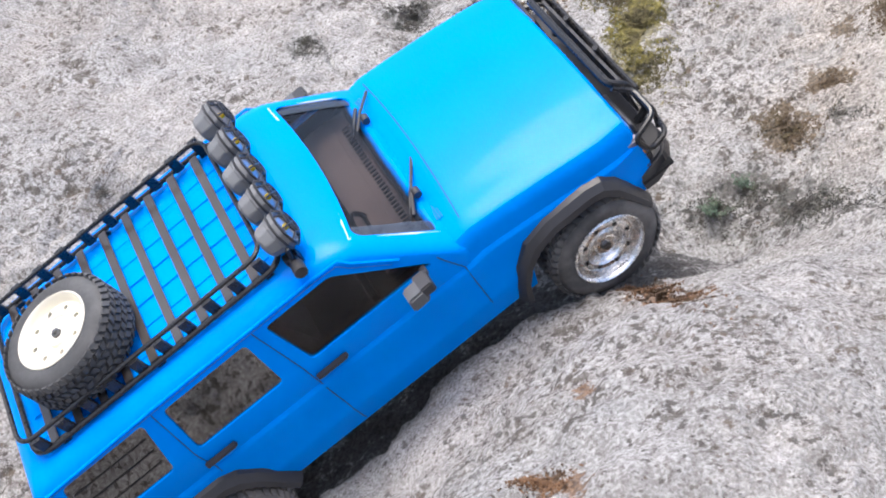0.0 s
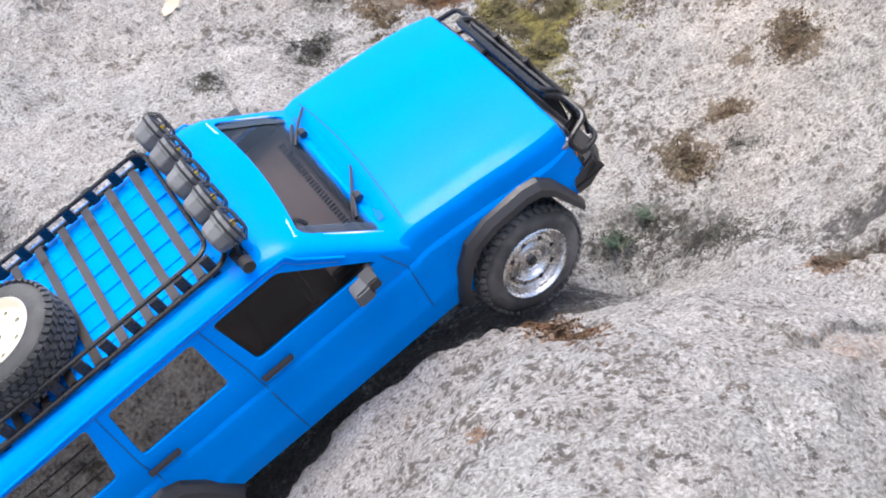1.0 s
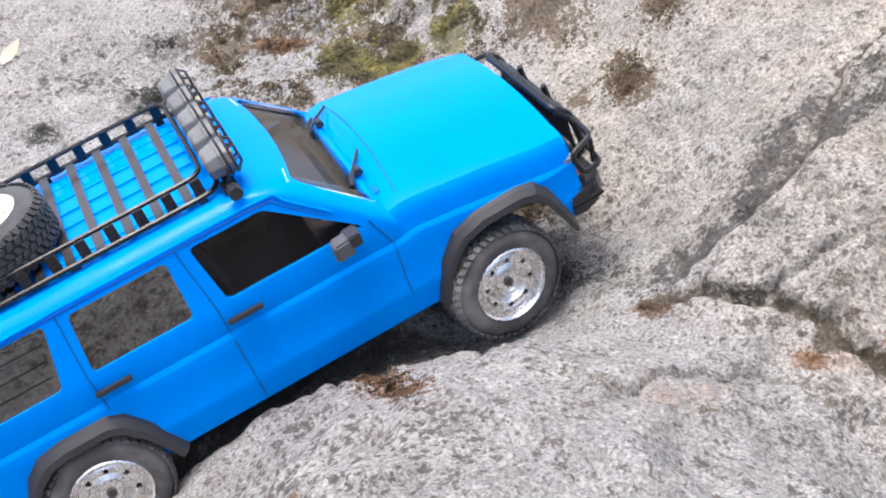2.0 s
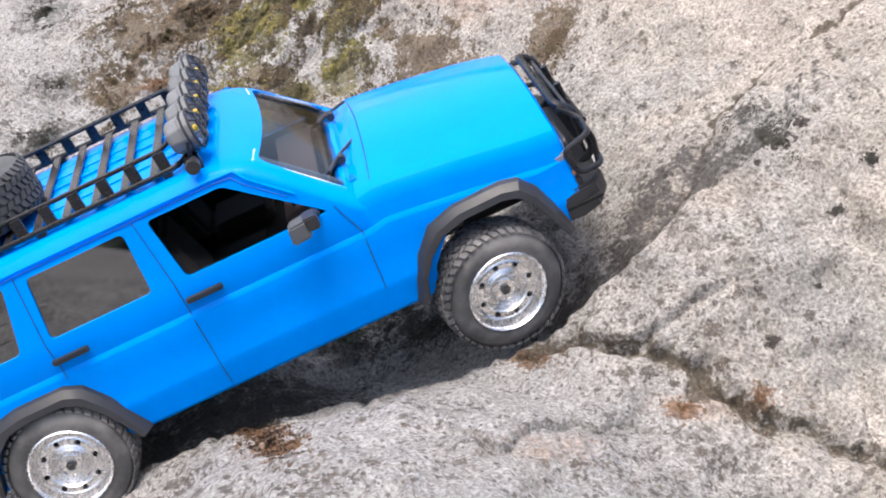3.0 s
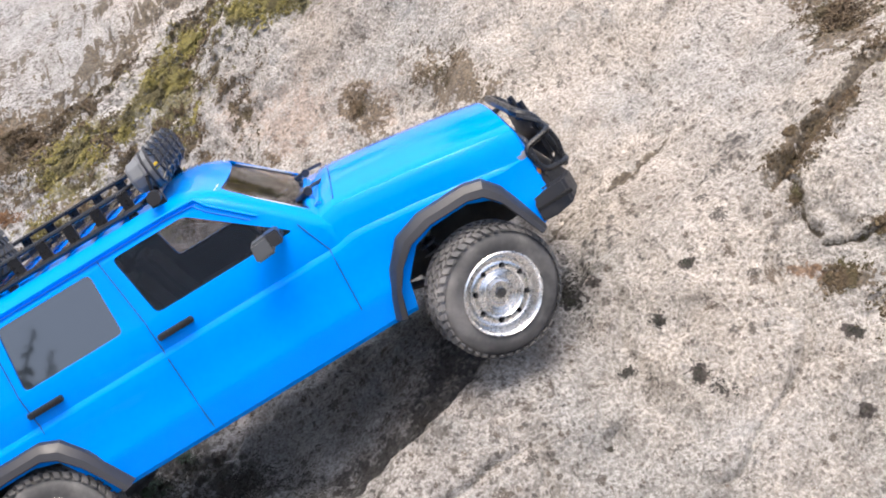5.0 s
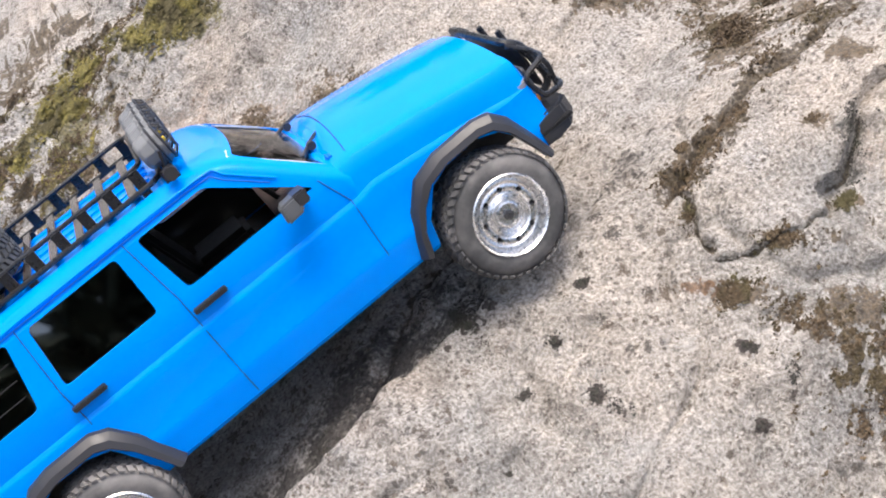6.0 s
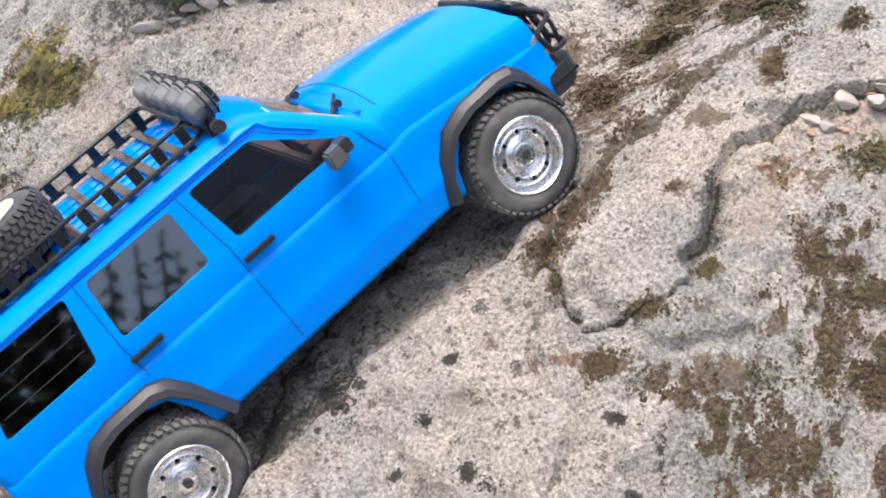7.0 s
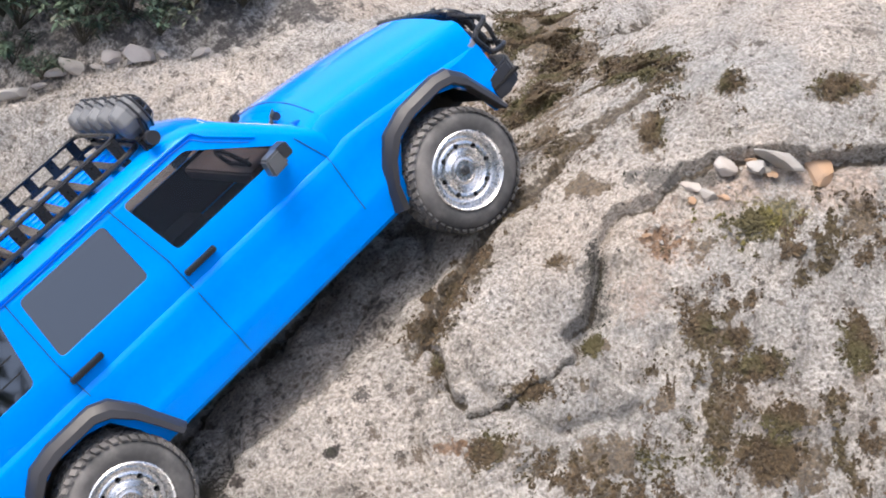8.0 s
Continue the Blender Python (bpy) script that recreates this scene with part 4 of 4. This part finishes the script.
def build_trim(car, body):
    for s in (-1, 1):
        for name, outer, inner in (("front_fender_flare", [(99, 66), (104, 80), (112, 97), (126, 113), (146, 119.5), (180, 120), (192, 117), (201, 106), (208, 88), (214, 68)], [(107, 65), (112, 82), (121, 95), (133, 105), (150, 109.5), (177, 110), (187, 107), (195, 98), (201, 84), (208, 67)]), ("rear_fender_flare", [(-212, 68), (-206, 88), (-196, 106), (-184, 116), (-168, 119.5), (-134, 119.5), (-122, 114), (-111, 98), (-104, 82), (-97, 66)], [(-205, 67), (-199, 85), (-190, 98), (-179, 106.5), (-165, 109.5), (-138, 109.5), (-129, 105), (-119, 93), (-112, 80), (-105, 65)])):
            rows = []
            for (xo, zo), (xi, zi) in zip(outer, inner):
                mx, mz = (xo + xi) / 2, (zo + zi) / 2
                rows.append([(xo, s * 97.2, zo), (xo * 0.8 + mx * 0.2, s * 101.5, zo * 0.8 + mz * 0.2), (mx, s * 106.2, mz), (xi * 0.85 + mx * 0.15, s * 107.8, zi * 0.85 + mz * 0.15), (xi, s * 107, zi), (xi, s * 93, zi)])
            part(name, loft(rows), plastic_black, body, "satin black plastic wheel-arch flare", smooth=25)
        for x in (-34, -130):
            h = part("door_handle", merged(box(x - 0.5, x + 25, s * 98 - 1.5, s * 98 + 1.5, 134.2, 138.4), box(x, x + 24.5, s * 100 - 1.6, s * 100 + 1.6, 136.0, 138.6)), plastic_black, body, "black door handle", bevel=0.7)
        arm = merged(tube([(66, s * 94, 153), (66, s * 103, 154.5)], 2.6))
        m = part("side_mirror", merged(arm, box(57, 67, s * 108 - 7, s * 108 + 7, 150.5, 160)), plastic_black, car, "black mirror housing on a stub arm", bevel=1.6)
        face = [(46, s * 110 - 6.5, 146.5), (46, s * 110 + 6.5, 146.5), (47.5, s * 110 + 6.5, 159), (47.5, s * 110 - 6.5, 159)]
        part("mirror_shell", slab_between(face, [(60, y, z + 1.0) for _, y, z in face]), mirror_grey, m, "dusty grey mirror shell", bevel=1.5)
        # shut lines of the doors and the drip rail over them
        for path in ([(-36.5, 66), (-36.5, 149), (-42, 196)], [(-128, 122), (-129, 150), (-126, 196)], [(84, 84), (87, 128), (78, 152)]):
            fine = [(xa + (xb - xa) * k / 12, za + (zb - za) * k / 12) for (xa, za), (xb, zb) in zip(path, path[1:]) for k in range(13)]
            deep = [(x, s * (float(np.interp(z, *zip(*DOOR_SIDE))) if z < 146 else SIDE(z)), z) for x, z in fine]
            part("shut_line", tube(deep, 0.42, sides=5), paint_gap, body)
        part("drip_rail", tube([(x, s * (SIDE(z) + 0.4), z) for x, z in ((59, 169.5), (49, 178.5), (35, 191), (30, 198.5), (10, 199.5), (-120, 199.5), (-222, 197))], 1.1, sides=6), paint_blue, body)
        # thin darker tube drawn as the shade line below the drip rail
        part("rail_shadow", tube([(x, s * (SIDE(z) + 0.2), z) for x, z in ((54, 169.5), (45, 177.5), (33, 188), (27, 195.5), (10, 196.8), (-120, 196.8), (-218, 195))], 0.45, sides=5), paint_blue_dark, body)
    # bonnet shut line, wipers, grille
    part("cowl_vent", merged(*[box(90 + k * 1.9, 90.9 + k * 1.9, -70, 70, 150.2, 152.6) for k in range(4)]), paint_blue_dark, body)
    bow = [(104 + 5 * (1 - (y / 86) ** 2), y, bonnet_height(y, 104 + 5 * (1 - (y / 86) ** 2)) + 0.1) for y in range(-80, 81, 8)]
    part("bonnet_gap", tube(bow, 0.42, sides=5), paint_gap, body)
    for y0, y1, x1 in ((-62, -12, 104), (34, 66, 104)):
        w = part("wiper", merged(tube([(82, y0, 161), (92, (y0 + y1) / 2, 160), (x1, y1, 157)], 1.2), tube([(77, y0 - 2, 160.5), (90, y0 + 24, 157.5)], 1.5), lathe([(0, 3), (3, 3), (3, -3), (0, -3)], 12, (92, (y0 + y1) / 2 - 9, 160))), plastic_black, body, "black wiper arm")
    part("grille", merged(box(224, 229.5, -46, 46, 91, 122), *[box(229, 231, y - 1.4, y + 1.4, 93, 120) for y in range(-40, 41, 10)]), plastic_black, body, "black slatted grille", bevel=0.6)
    for s in (-1, 1):
        lamp = part("headlight", box(221, 230.5, s * 66 - 17, s * 66 + 17, 95, 119), lens_clear, car, "clear rectangular headlight", bevel=1.2)
        part("headlight_bezel", tube(rounded([(230.5, s * 66 - 18, 94), (230.5, s * 66 + 18, 94), (230.5, s * 66 + 18, 120), (230.5, s * 66 - 18, 120)], 3), 1.6, True), plastic_black, lamp)
        part("side_lamp", box(216, 228.5, s * 88 - 4, s * 88 + 2.6, 103, 116), lens_grey, body, "smoky corner lamp", bevel=1.2)
        part("turn_signal", box(218, 229, s * 88 - 4, s * 88 + 2.9, 97, 102.4), lens_amber, body, "amber corner lamp", bevel=1.2)
        part("corner_trim", box(219, 231, s * 88.5 - 3.2, s * 88.5 + 3.4, 88, 96), plastic_black, body, bevel=1.0)


def build_bumper(car):
    ring = lambda x, w, z0, z1: [(x, -w, z0), (x, -w, z1), (x, w, z1), (x, w, z0)]
    bumper = part("front_bumper", loft([ring(212, 97, 70, 88), ring(224, 97, 69, 90), ring(238, 92, 70, 89), ring(246, 80, 73, 88)]), plastic_black, car, "black front bumper with end caps", bevel=2.0)
    for s in (-1, 1):
        part("bumper_groove", box(214, 239.5, s * 95 - 2.6, s * 95 + 2.6, 78, 80), gap_black, bumper)
    loop = rounded([(238, -58, 88), (250, -58, 94), (246, -58, 126), (236, -56, 135), (236, 56, 135), (246, 58, 126), (250, 58, 94), (238, 58, 88)], 9, 4, False)
    bar = part("bull_bar", tube(loop, 3.0), metal_black, car, "gloss black tubular bull bar")
    part("cross_tube", merged(tube([(250, -58, 116), (250, 58, 116)], 2.4), tube([(250, -20, 90), (247, -20, 133)], 2.4), tube([(250, 20, 90), (247, 20, 133)], 2.4)), metal_black, bar)
    part("skid_mesh", box(243, 245, -54, 54, 92, 128), plastic_black, bar)
    for s in (-1, 1):
        guard = rounded([(236, s * 58, 132), (247, s * 62, 122), (247, s * 86, 119), (226, s * 93, 117), (231, s * 93, 98), (248, s * 86, 95), (250, s * 60, 97)], 6, 4, False)
        part("headlight_guard", tube(guard, 2.1), metal_black, bar)
        part("guard_tube", tube(rounded([(247, s * 74, 120), (250, s * 74, 108), (247, s * 74, 90)], 4, 3, False), 1.9), metal_black, bar)
    rear = part("rear_bumper", loft([ring(-236, 97, 68, 88), ring(-246, 96, 68, 88), ring(-254, 88, 70, 86)]), plastic_black, car, "black rear bumper", bevel=2.0)


def build_interior(car):
    tub = part("interior_tub", merged(box(-225, 92, -86, 86, 108, 112), box(74, 92, -84, 84, 112, 146), box(-225, -221, -84, 84, 112, 146)), interior_black, car, "black interior tub with dashboard")
    lining = cut(mesh_of("lining", *cabin(3.4)), [cabin(4.6)])
    lining = cut(lining, [merged(*window_holes()), box(-260, 120, -120, 120, 100, 147)])
    part("cabin_lining", lining, interior_black, tub, "black cabin lining", smooth=0)
    for s in (-1, 1):
        part("door_card", box(-222, 86, s * 92.5 - 1, s * 92.5 + 1, 112, 149), interior_black, tub, "black inner door card")
    part("dash_vent", merged(*[box(72, 77, y, y + 1.6, 147.6, 149.2) for y in range(-58, 59, 4)]), interior_black, tub)
    part("dash_top", merged(box(44, 68, -78, 78, 140, 150), box(66, 90, -78, 78, 140, 148)), dash_brown, tub, "brown-grey dashboard with ribbed vents", bevel=1.5)
    for y in (-42, 42):
        seat = part("seat", merged(box(-22, 26, y - 25, y + 25, 112, 128)), interior_black, car, "black bucket seat", bevel=5)
        back = [(-34, y - 24, 122), (-34, y + 24, 122), (-20, y + 24, 122), (-20, y - 24, 122)]
        part("seat_back", merged(slab_between(back, [(x - 14, yy * 0.92 + y * 0.08, 172) for x, yy, _ in back]), box(-52, -41, y - 14, y + 14, 174, 190)), seat_grey, seat, "dark grey seat back with headrest", bevel=4)
    bench = part("rear_bench", merged(box(-120, -82, -70, 70, 112, 132), box(-132, -120, -70, 70, 120, 172)), interior_black, car, "black rear bench", bevel=4)
    wheel = [(52 - 0.35 * 17 * math.sin(a), -42 + 19 * math.cos(a), 152 + 17 * math.sin(a)) for a in [k * math.pi / 10 for k in range(20)]]
    part("steering_wheel", merged(tube(wheel, 1.8, True), tube([(52, -59, 152), (52, -25, 152)], 1.6), tube([(52, -42, 152), (74, -42, 140)], 2.4)), interior_black, car, "black steering wheel")


def build_chassis(car):
    part("chassis", merged(box(-232, 220, -30, -22, 66, 82), box(-232, 220, 22, 30, 66, 82), box(-70, 70, -36, 36, 58, 74), box(120, 205, -34, 34, 78, 96), box(-190, -126, -34, 34, 80, 92)), chassis_black, car, "black ladder chassis", bevel=1.5)
    for x in (140, -140):
        for s in (-1, 1):
            spring = [(x + 2 + 5.5 * math.cos(a), s * 54 + 5.5 * math.sin(a), 60 + 42 * a / 44) for a in [k * 0.55 for k in range(80)]]
            shock = part("shock_absorber", tube([(x + 2, s * 54, 54), (x + 2, s * 54, 106)], 3.2), metal_black, car, "black coil-over shock")
            part("spring", tube(spring, 0.9, sides=5), steel_dark, shock)


TYRE_R, TYRE_W = 45.0, 33.0


def build_wheel(name, car, spare=False):
    """A wheel whose outer face looks to -y; the hub is its origin."""
    hub = part(name, lathe([(0, -10), (5.5, -10), (6, -6), (12, -5), (12, 12), (0, 12)], 24), hub_dark, car, "" if spare else "off-road wheel on its axle hub")
    h = TYRE_W / 2
    profile = [(25.5, -h + 4), (27, -h + 0.6), (31, -h - 0.8), (36, -h - 0.4), (39.5, -h + 1.6), (41.4, -h + 4), (42.3, -h + 8), (42.5, 0), (42.3, h - 8), (41.4, h - 4), (39.5, h - 1.6), (36, h + 0.4), (31, h + 0.8), (27, h - 0.6), (25.5, h - 4), (24, 0), (25.5, -h + 4)]
    shapes = [lathe(profile, 60)]
    count, tracks = 44, 6
    for k in range(count):
        for row in range(tracks):
            y0 = -h + 0.4 + row * (TYRE_W - 0.8) / tracks
            y1 = y0 + (TYRE_W - 0.8) / tracks - 1.1
            a, q = 2 * math.pi * (k + 0.5 * (row % 2)) / count, 0.047
            low, top, skew = 41.0, TYRE_R - 0.8, (0.02, -0.02)[row % 2]
            v = []
            for r in (low, top):
                for y, sk in ((y0, -skew), (y1, skew)):
                    edge = 2.0 if r == top and ((row == 0 and y == y0) or (row == tracks - 1 and y == y1)) else 0
                    for d in (-q, q * 0.9):
                        v.append(((r - edge) * math.cos(a + d + sk), y, (r - edge) * math.sin(a + d + sk)))
            shapes.append((v, [(0, 1, 3, 2), (4, 6, 7, 5), (0, 4, 5, 1), (2, 3, 7, 6), (0, 2, 6, 4), (1, 5, 7, 3)]))
    skin = rubber_clean if spare else rubber
    part("tyre", shapes[0], skin, hub, "knobbly dark rubber tyre" if spare else "dusty knobbly rubber tyre", smooth=30)
    tagged(part("tread", merged(*shapes[1:]), skin, hub, smooth=30), kind="stuff")
    prof = [(27.5, -h + 1.5), (28.2, -h - 0.6), (27.4, -h - 1.4), (26.4, -h - 0.4), (25.6, -h + 2.5), (24.9, -h + 5.2), (24.0, -h + 6.4), (22.8, -h + 6.2), (21.6, -h + 4.4), (20, -h + 3.6), (18.6, -h + 3.3), (16.2, -h + 3.8), (15.0, -h + 5.2), (14.2, -h + 4.6), (13.2, -h + 6.4), (12.2, -h + 5.8), (11.2, -h + 7.2), (10.2, -h + 6.4), (9.4, -h + 7.4), (8.6, -h + 4.6), (7.6, -h + 4.2), (7.0, -h + 5.0), (0.01, -h + 5.0), (0.01, -h + 9), (16, -h + 9.5), (24, -h + 9.5), (25.2, 4), (25.5, h - 3), (27.5, h - 1.5), (26, 0), (27.5, -h + 1.5)]
    me = mesh_of("rim", *lathe(prof, 56), 30)
    holes = [lathe([(0.01, -h - 2), (2.0, -h - 2), (2.0, -h + 8.6), (0.01, -h + 8.6)], 12, (18.2 * math.cos(2 * math.pi * k / 8), 0, 18.2 * math.sin(2 * math.pi * k / 8))) for k in range(8)]
    me = cut(me, [merged(*holes)])
    soften(me, 30)
    rim = part("rim", me, rim_cream if spare else chrome, hub, "cream-white steel rim with round vents" if spare else "chromed steel rim with round vents", smooth=0)
    part("vent_backing", lathe([(14.5, -h + 7.6), (22, -h + 7.6), (22, -h + 8.4), (14.5, -h + 8.4), (14.5, -h + 7.6)], 32), gap_black, hub)
    part("hub_nut", lathe([(0.01, -h + 1.6), (1.6, -h + 1.6), (1.8, -h + 3.0), (3.6, -h + 3.2), (3.8, -h + 5.4), (0.01, -h + 5.4)], 6), hub_dark, hub)
    return hub


def build_rack(car):
    rack = part("roof_rack", tube(rounded([(-203, -68, 211), (4, -68, 211), (4, 68, 211), (-203, 68, 211)], 16, 6), 2.0, True), metal_black, car, "black tubular roof rack with flat slats")
    part("upper_rail", tube(rounded([(-204, -63, 224), (-2, -63, 224), (-2, 63, 224), (-204, 63, 224)], 14, 6), 1.7, True), metal_black, rack)
    n = 10
    for k in range(n):
        x = -192 + k * 20.3
        for s in (-1, 1):
            part("rail_post", box(x - 3.6, x + 3.6, s * 66 - 1.4, s * 66 + 1.4, 210, 224), metal_black, rack)
    for k in range(9):
        x = -186 + k * 21
        part("slat", box(x - 3.2, x + 3.2, -66, 66, 210.6, 212.2), slat_grey, rack, "flat grey-brown slat", bevel=0.4)
    for x in (-180, -100, -10):
        for s in (-1, 1):
            part("rack_foot", box(x - 3, x + 3, s * 66 - 2, s * 66 + 2, 200, 211), metal_black, rack)
    bar = part("light_bar", merged(tube([(10, -80, 212), (10, 80, 212)], 3.0), *[box(4, 14, s * 70 - 3, s * 70 + 3, 200, 214) for s in (-1, 1)]), metal_black, car, "black roof light bar carrying round lamps")
    lean = Matrix.Rotation(radians(-3), 4, "Y") @ Matrix.Rotation(radians(90), 4, "Z")
    for k in range(5):
        y = -62 + 31 * k
        at = dict(dx=13, dy=y, dz=227, turn=lean)
        shell = lathe([(0.01, 12), (8.4, 12), (11.0, 9.6), (12.2, 2.0), (13.2, 0.5), (13.2, -6.5), (11.6, -6.5), (9.0, -2), (0.01, 0)], 10)
        lamp = part("spot_lamp", moved(shell, **at), guard_grey, car, "grey round spot lamp with a black stone guard", smooth=20, bevel=0.5)
        part("lamp_lens", moved(lathe([(0.01, -5.2), (11.4, -5.6), (11.4, -4.8), (0.01, -4.4)], 20), **at), lens_grey, lamp)
        part("bulb", moved(lathe([(0.01, -8), (2.0, -8), (2.4, -5.5), (0.01, -5.5)], 10), **at), lamp_yellow, lamp, "yellow bulb behind the guard")
        bars = [tube([(13.4 * math.cos(q), -6, 13.4 * math.sin(q)), (9 * math.cos(q), -10.5, 9 * math.sin(q)), (-9 * math.cos(q), -10.5, -9 * math.sin(q)), (-13.4 * math.cos(q), -6, -13.4 * math.sin(q))], 0.75, sides=5) for q in (0.0, 0.79, 1.57, 2.36)]
        rings = [tube([(r * math.cos(q), dy, r * math.sin(q)) for q in [2 * math.pi * n / 10 for n in range(10)]], 0.9, True, 5) for r, dy in ((13.6, -6), (8.5, -10.6), (13.6, -1.5))]
        part("stone_guard", moved(merged(*bars, *rings), **at), plastic_black, lamp)
        part("lamp_bracket", merged(box(8, 13, y - 4, y + 4, 211, 217), tube([(13, y - 15, 226), (10, y - 14, 215), (10, y + 14, 215), (13, y + 15, 226)], 1.3)), metal_black, lamp)
    for s in (-1, 1):
        part("bar_end", lathe([(0.01, -4), (4.6, -4), (4.6, 4), (0.01, 4)], 14, (10, s * 83, 212)), plastic_black, bar)
    for y in range(-50, 51, 20):
        part("roof_rib", box(-198, -4, y - 5, y + 5, 203, 209.2 - 0.0004 * y * y), paint_blue, car, bevel=1.0)
    spare = build_wheel("spare_wheel", car, True)
    spare.matrix_basis = Matrix.Translation((-0.143, -0.020, 0.2295)) @ Matrix.Rotation(radians(-2), 4, "Y") @ Matrix.Rotation(radians(-92), 4, "X")
    spare["label"] = "spare wheel lying in the roof rack"


def build_truck():
    car = new("model_truck")
    tagged(car, "sky-blue radio-controlled off-road truck climbing bare rock", "model truck")
    body = build_body(car)
    build_glass(car, body)
    build_trim(car, body)
    build_bumper(car)
    build_interior(car)
    build_chassis(car)
    build_rack(car)
    wheels = {name: build_wheel("wheel", car) for name in ("front_near", "front_far", "rear_near", "rear_far")}
    axles = {}
    for name in ("front", "rear"):
        axles[name] = part("axle", merged(tube([(0, -74, 0), (0, 74, 0)], 6), lathe([(0.01, -13), (9, -13), (14, -6), (14, 6), (9, 13), (0.01, 13)], 20, (0, 18, 0)), tube([(0, -60, 6), (-70 if name == "front" else 70, -28, 18)], 3), tube([(0, 60, 6), (-70 if name == "front" else 70, 28, 18)], 3)), chassis_black, car, "black solid axle with links")
    return car, wheels, axles


truck, wheels, axles = build_truck()

# ---------------------------------------------------------------- movement
TRUCK_PATH = [
    (0, -0.036, 0.8036, 0.1785, 10.87, -34.3, 19.76),
    (0.5, -0.0142, 0.8172, 0.1821, 9.04, -33.11, 20.93),
    (1, -0.0102, 0.8268, 0.1786, 6.32, -31.63, 23.87),
    (1.5, 0.0236, 0.8325, 0.177, -3.94, -25.17, 24.96),
    (2, 0.0985, 0.8409, 0.2077, -2.59, -21.55, 15.19),
    (3.3, 0.196, 0.8049, 0.264, -10.7, -26.56, -0.5),
    (3.5, 0.1999, 0.7965, 0.2642, -14.09, -26.71, -0.13),
    (4, 0.2711, 0.7982, 0.3057, -17.82, -29.9, -3.26),
    (4.5, 0.3012, 0.7979, 0.33, -19.16, -30.16, -1.94),
    (6, 0.4245, 0.8274, 0.3891, -16.22, -36.37, 6.22),
    (6.5, 0.4788, 0.8465, 0.422, -12.22, -36.03, 10.17),
    (7, 0.5444, 0.862, 0.4562, -17.32, -34.29, 11.5),
    (7.5, 0.5819, 0.8635, 0.4804, -21.5, -34.08, 11.14),
    (8, 0.6028, 0.8629, 0.4961, -22.85, -33.69, 11.88),
]
# seconds, height of the near and far wheel hubs over the truck's base at the front and the rear, steering, swing of the front axle
STRIDE = [
    (0.0, 61, 52, 60, 52, 4, 10), (0.5, 62, 50, 60, 52, 4, 10), (1.0, 58.5, 52, 62, 50, 4, -1), (1.5, 63, 48, 64, 48, 6, -7),
    (2.0, 56, 56, 65, 48, 8, -11), (3.3, 48, 60, 66, 48, 12, -4), (3.5, 48, 60, 66, 46, 13, -3), (4.0, 43.5, 62, 64, 48, 16, -2), (4.5, 46, 60, 62, 50, 18, 6),
    (6.0, 54.5, 54, 55, 54, 6, 3.5), (6.5, 58.5, 52, 52, 56, 2, 5), (7.0, 58.5, 52, 51, 58, 0, 6.5), (7.5, 60, 54, 53, 58, 0, 1), (8.0, 55, 54, 56, 58, 0, -2),
]


def motions():
    walk(truck, [(t, pose(*p)) for t, *p in TRUCK_PATH])
    gone, spins, last = 0.0, [], None
    for t, x, y, z, *_ in TRUCK_PATH:
        here = Vector((x, y, z))
        gone += (here - last).length if last else 0.0
        last = here
        spins.append(math.degrees(gone / (TYRE_R * MM)))
    rows = {name: [] for name in (*wheels, *axles)}
    for (t, fn, ff, rn, rf, steer, swing), spin in zip(STRIDE, spins):
        for end, x, near, far, turn in (("front", 0.158 + swing * MM, fn, ff, steer), ("rear", -0.157, rn, rf, 0)):
            tilt = math.degrees(math.atan2(far - near, 186))
            axle = pose(x, 0, (near + far) / 2 * MM, tilt, 0, 0)
            rows[end].append((t, axle))
            for side, y in (("near", -0.093), ("far", 0.093)):
                flip = pose(0, 0, 0, 0, 0, 180) if side == "far" else Matrix()
                roll = pose(0, 0, 0, 0, -spin if side == "far" else spin, 0)
                rows[f"{end}_{side}"].append((t, axle @ pose(0, y, 0, 0, 0, turn) @ flip @ roll))
    for name, thing in (*wheels.items(), *axles.items()):
        walk(thing, fill_turns(rows[name]))


def fill_turns(rows):
    """Puts rows between those that lie more than 60 degrees of turn apart."""
    out = [rows[0]]
    for (t0, m0), (t1, m1) in zip(rows, rows[1:]):
        q0, q1 = m0.to_quaternion(), m1.to_quaternion()
        q1.make_compatible(q0)
        steps = max(1, math.ceil(math.degrees(q0.rotation_difference(q1).angle) / 60))
        for k in range(1, steps + 1):
            f = k / steps
            out.append((t0 + (t1 - t0) * f, Matrix.LocRotScale(m0.translation.lerp(m1.translation, f), q0.slerp(q1, f), None)))
    return out


motions()
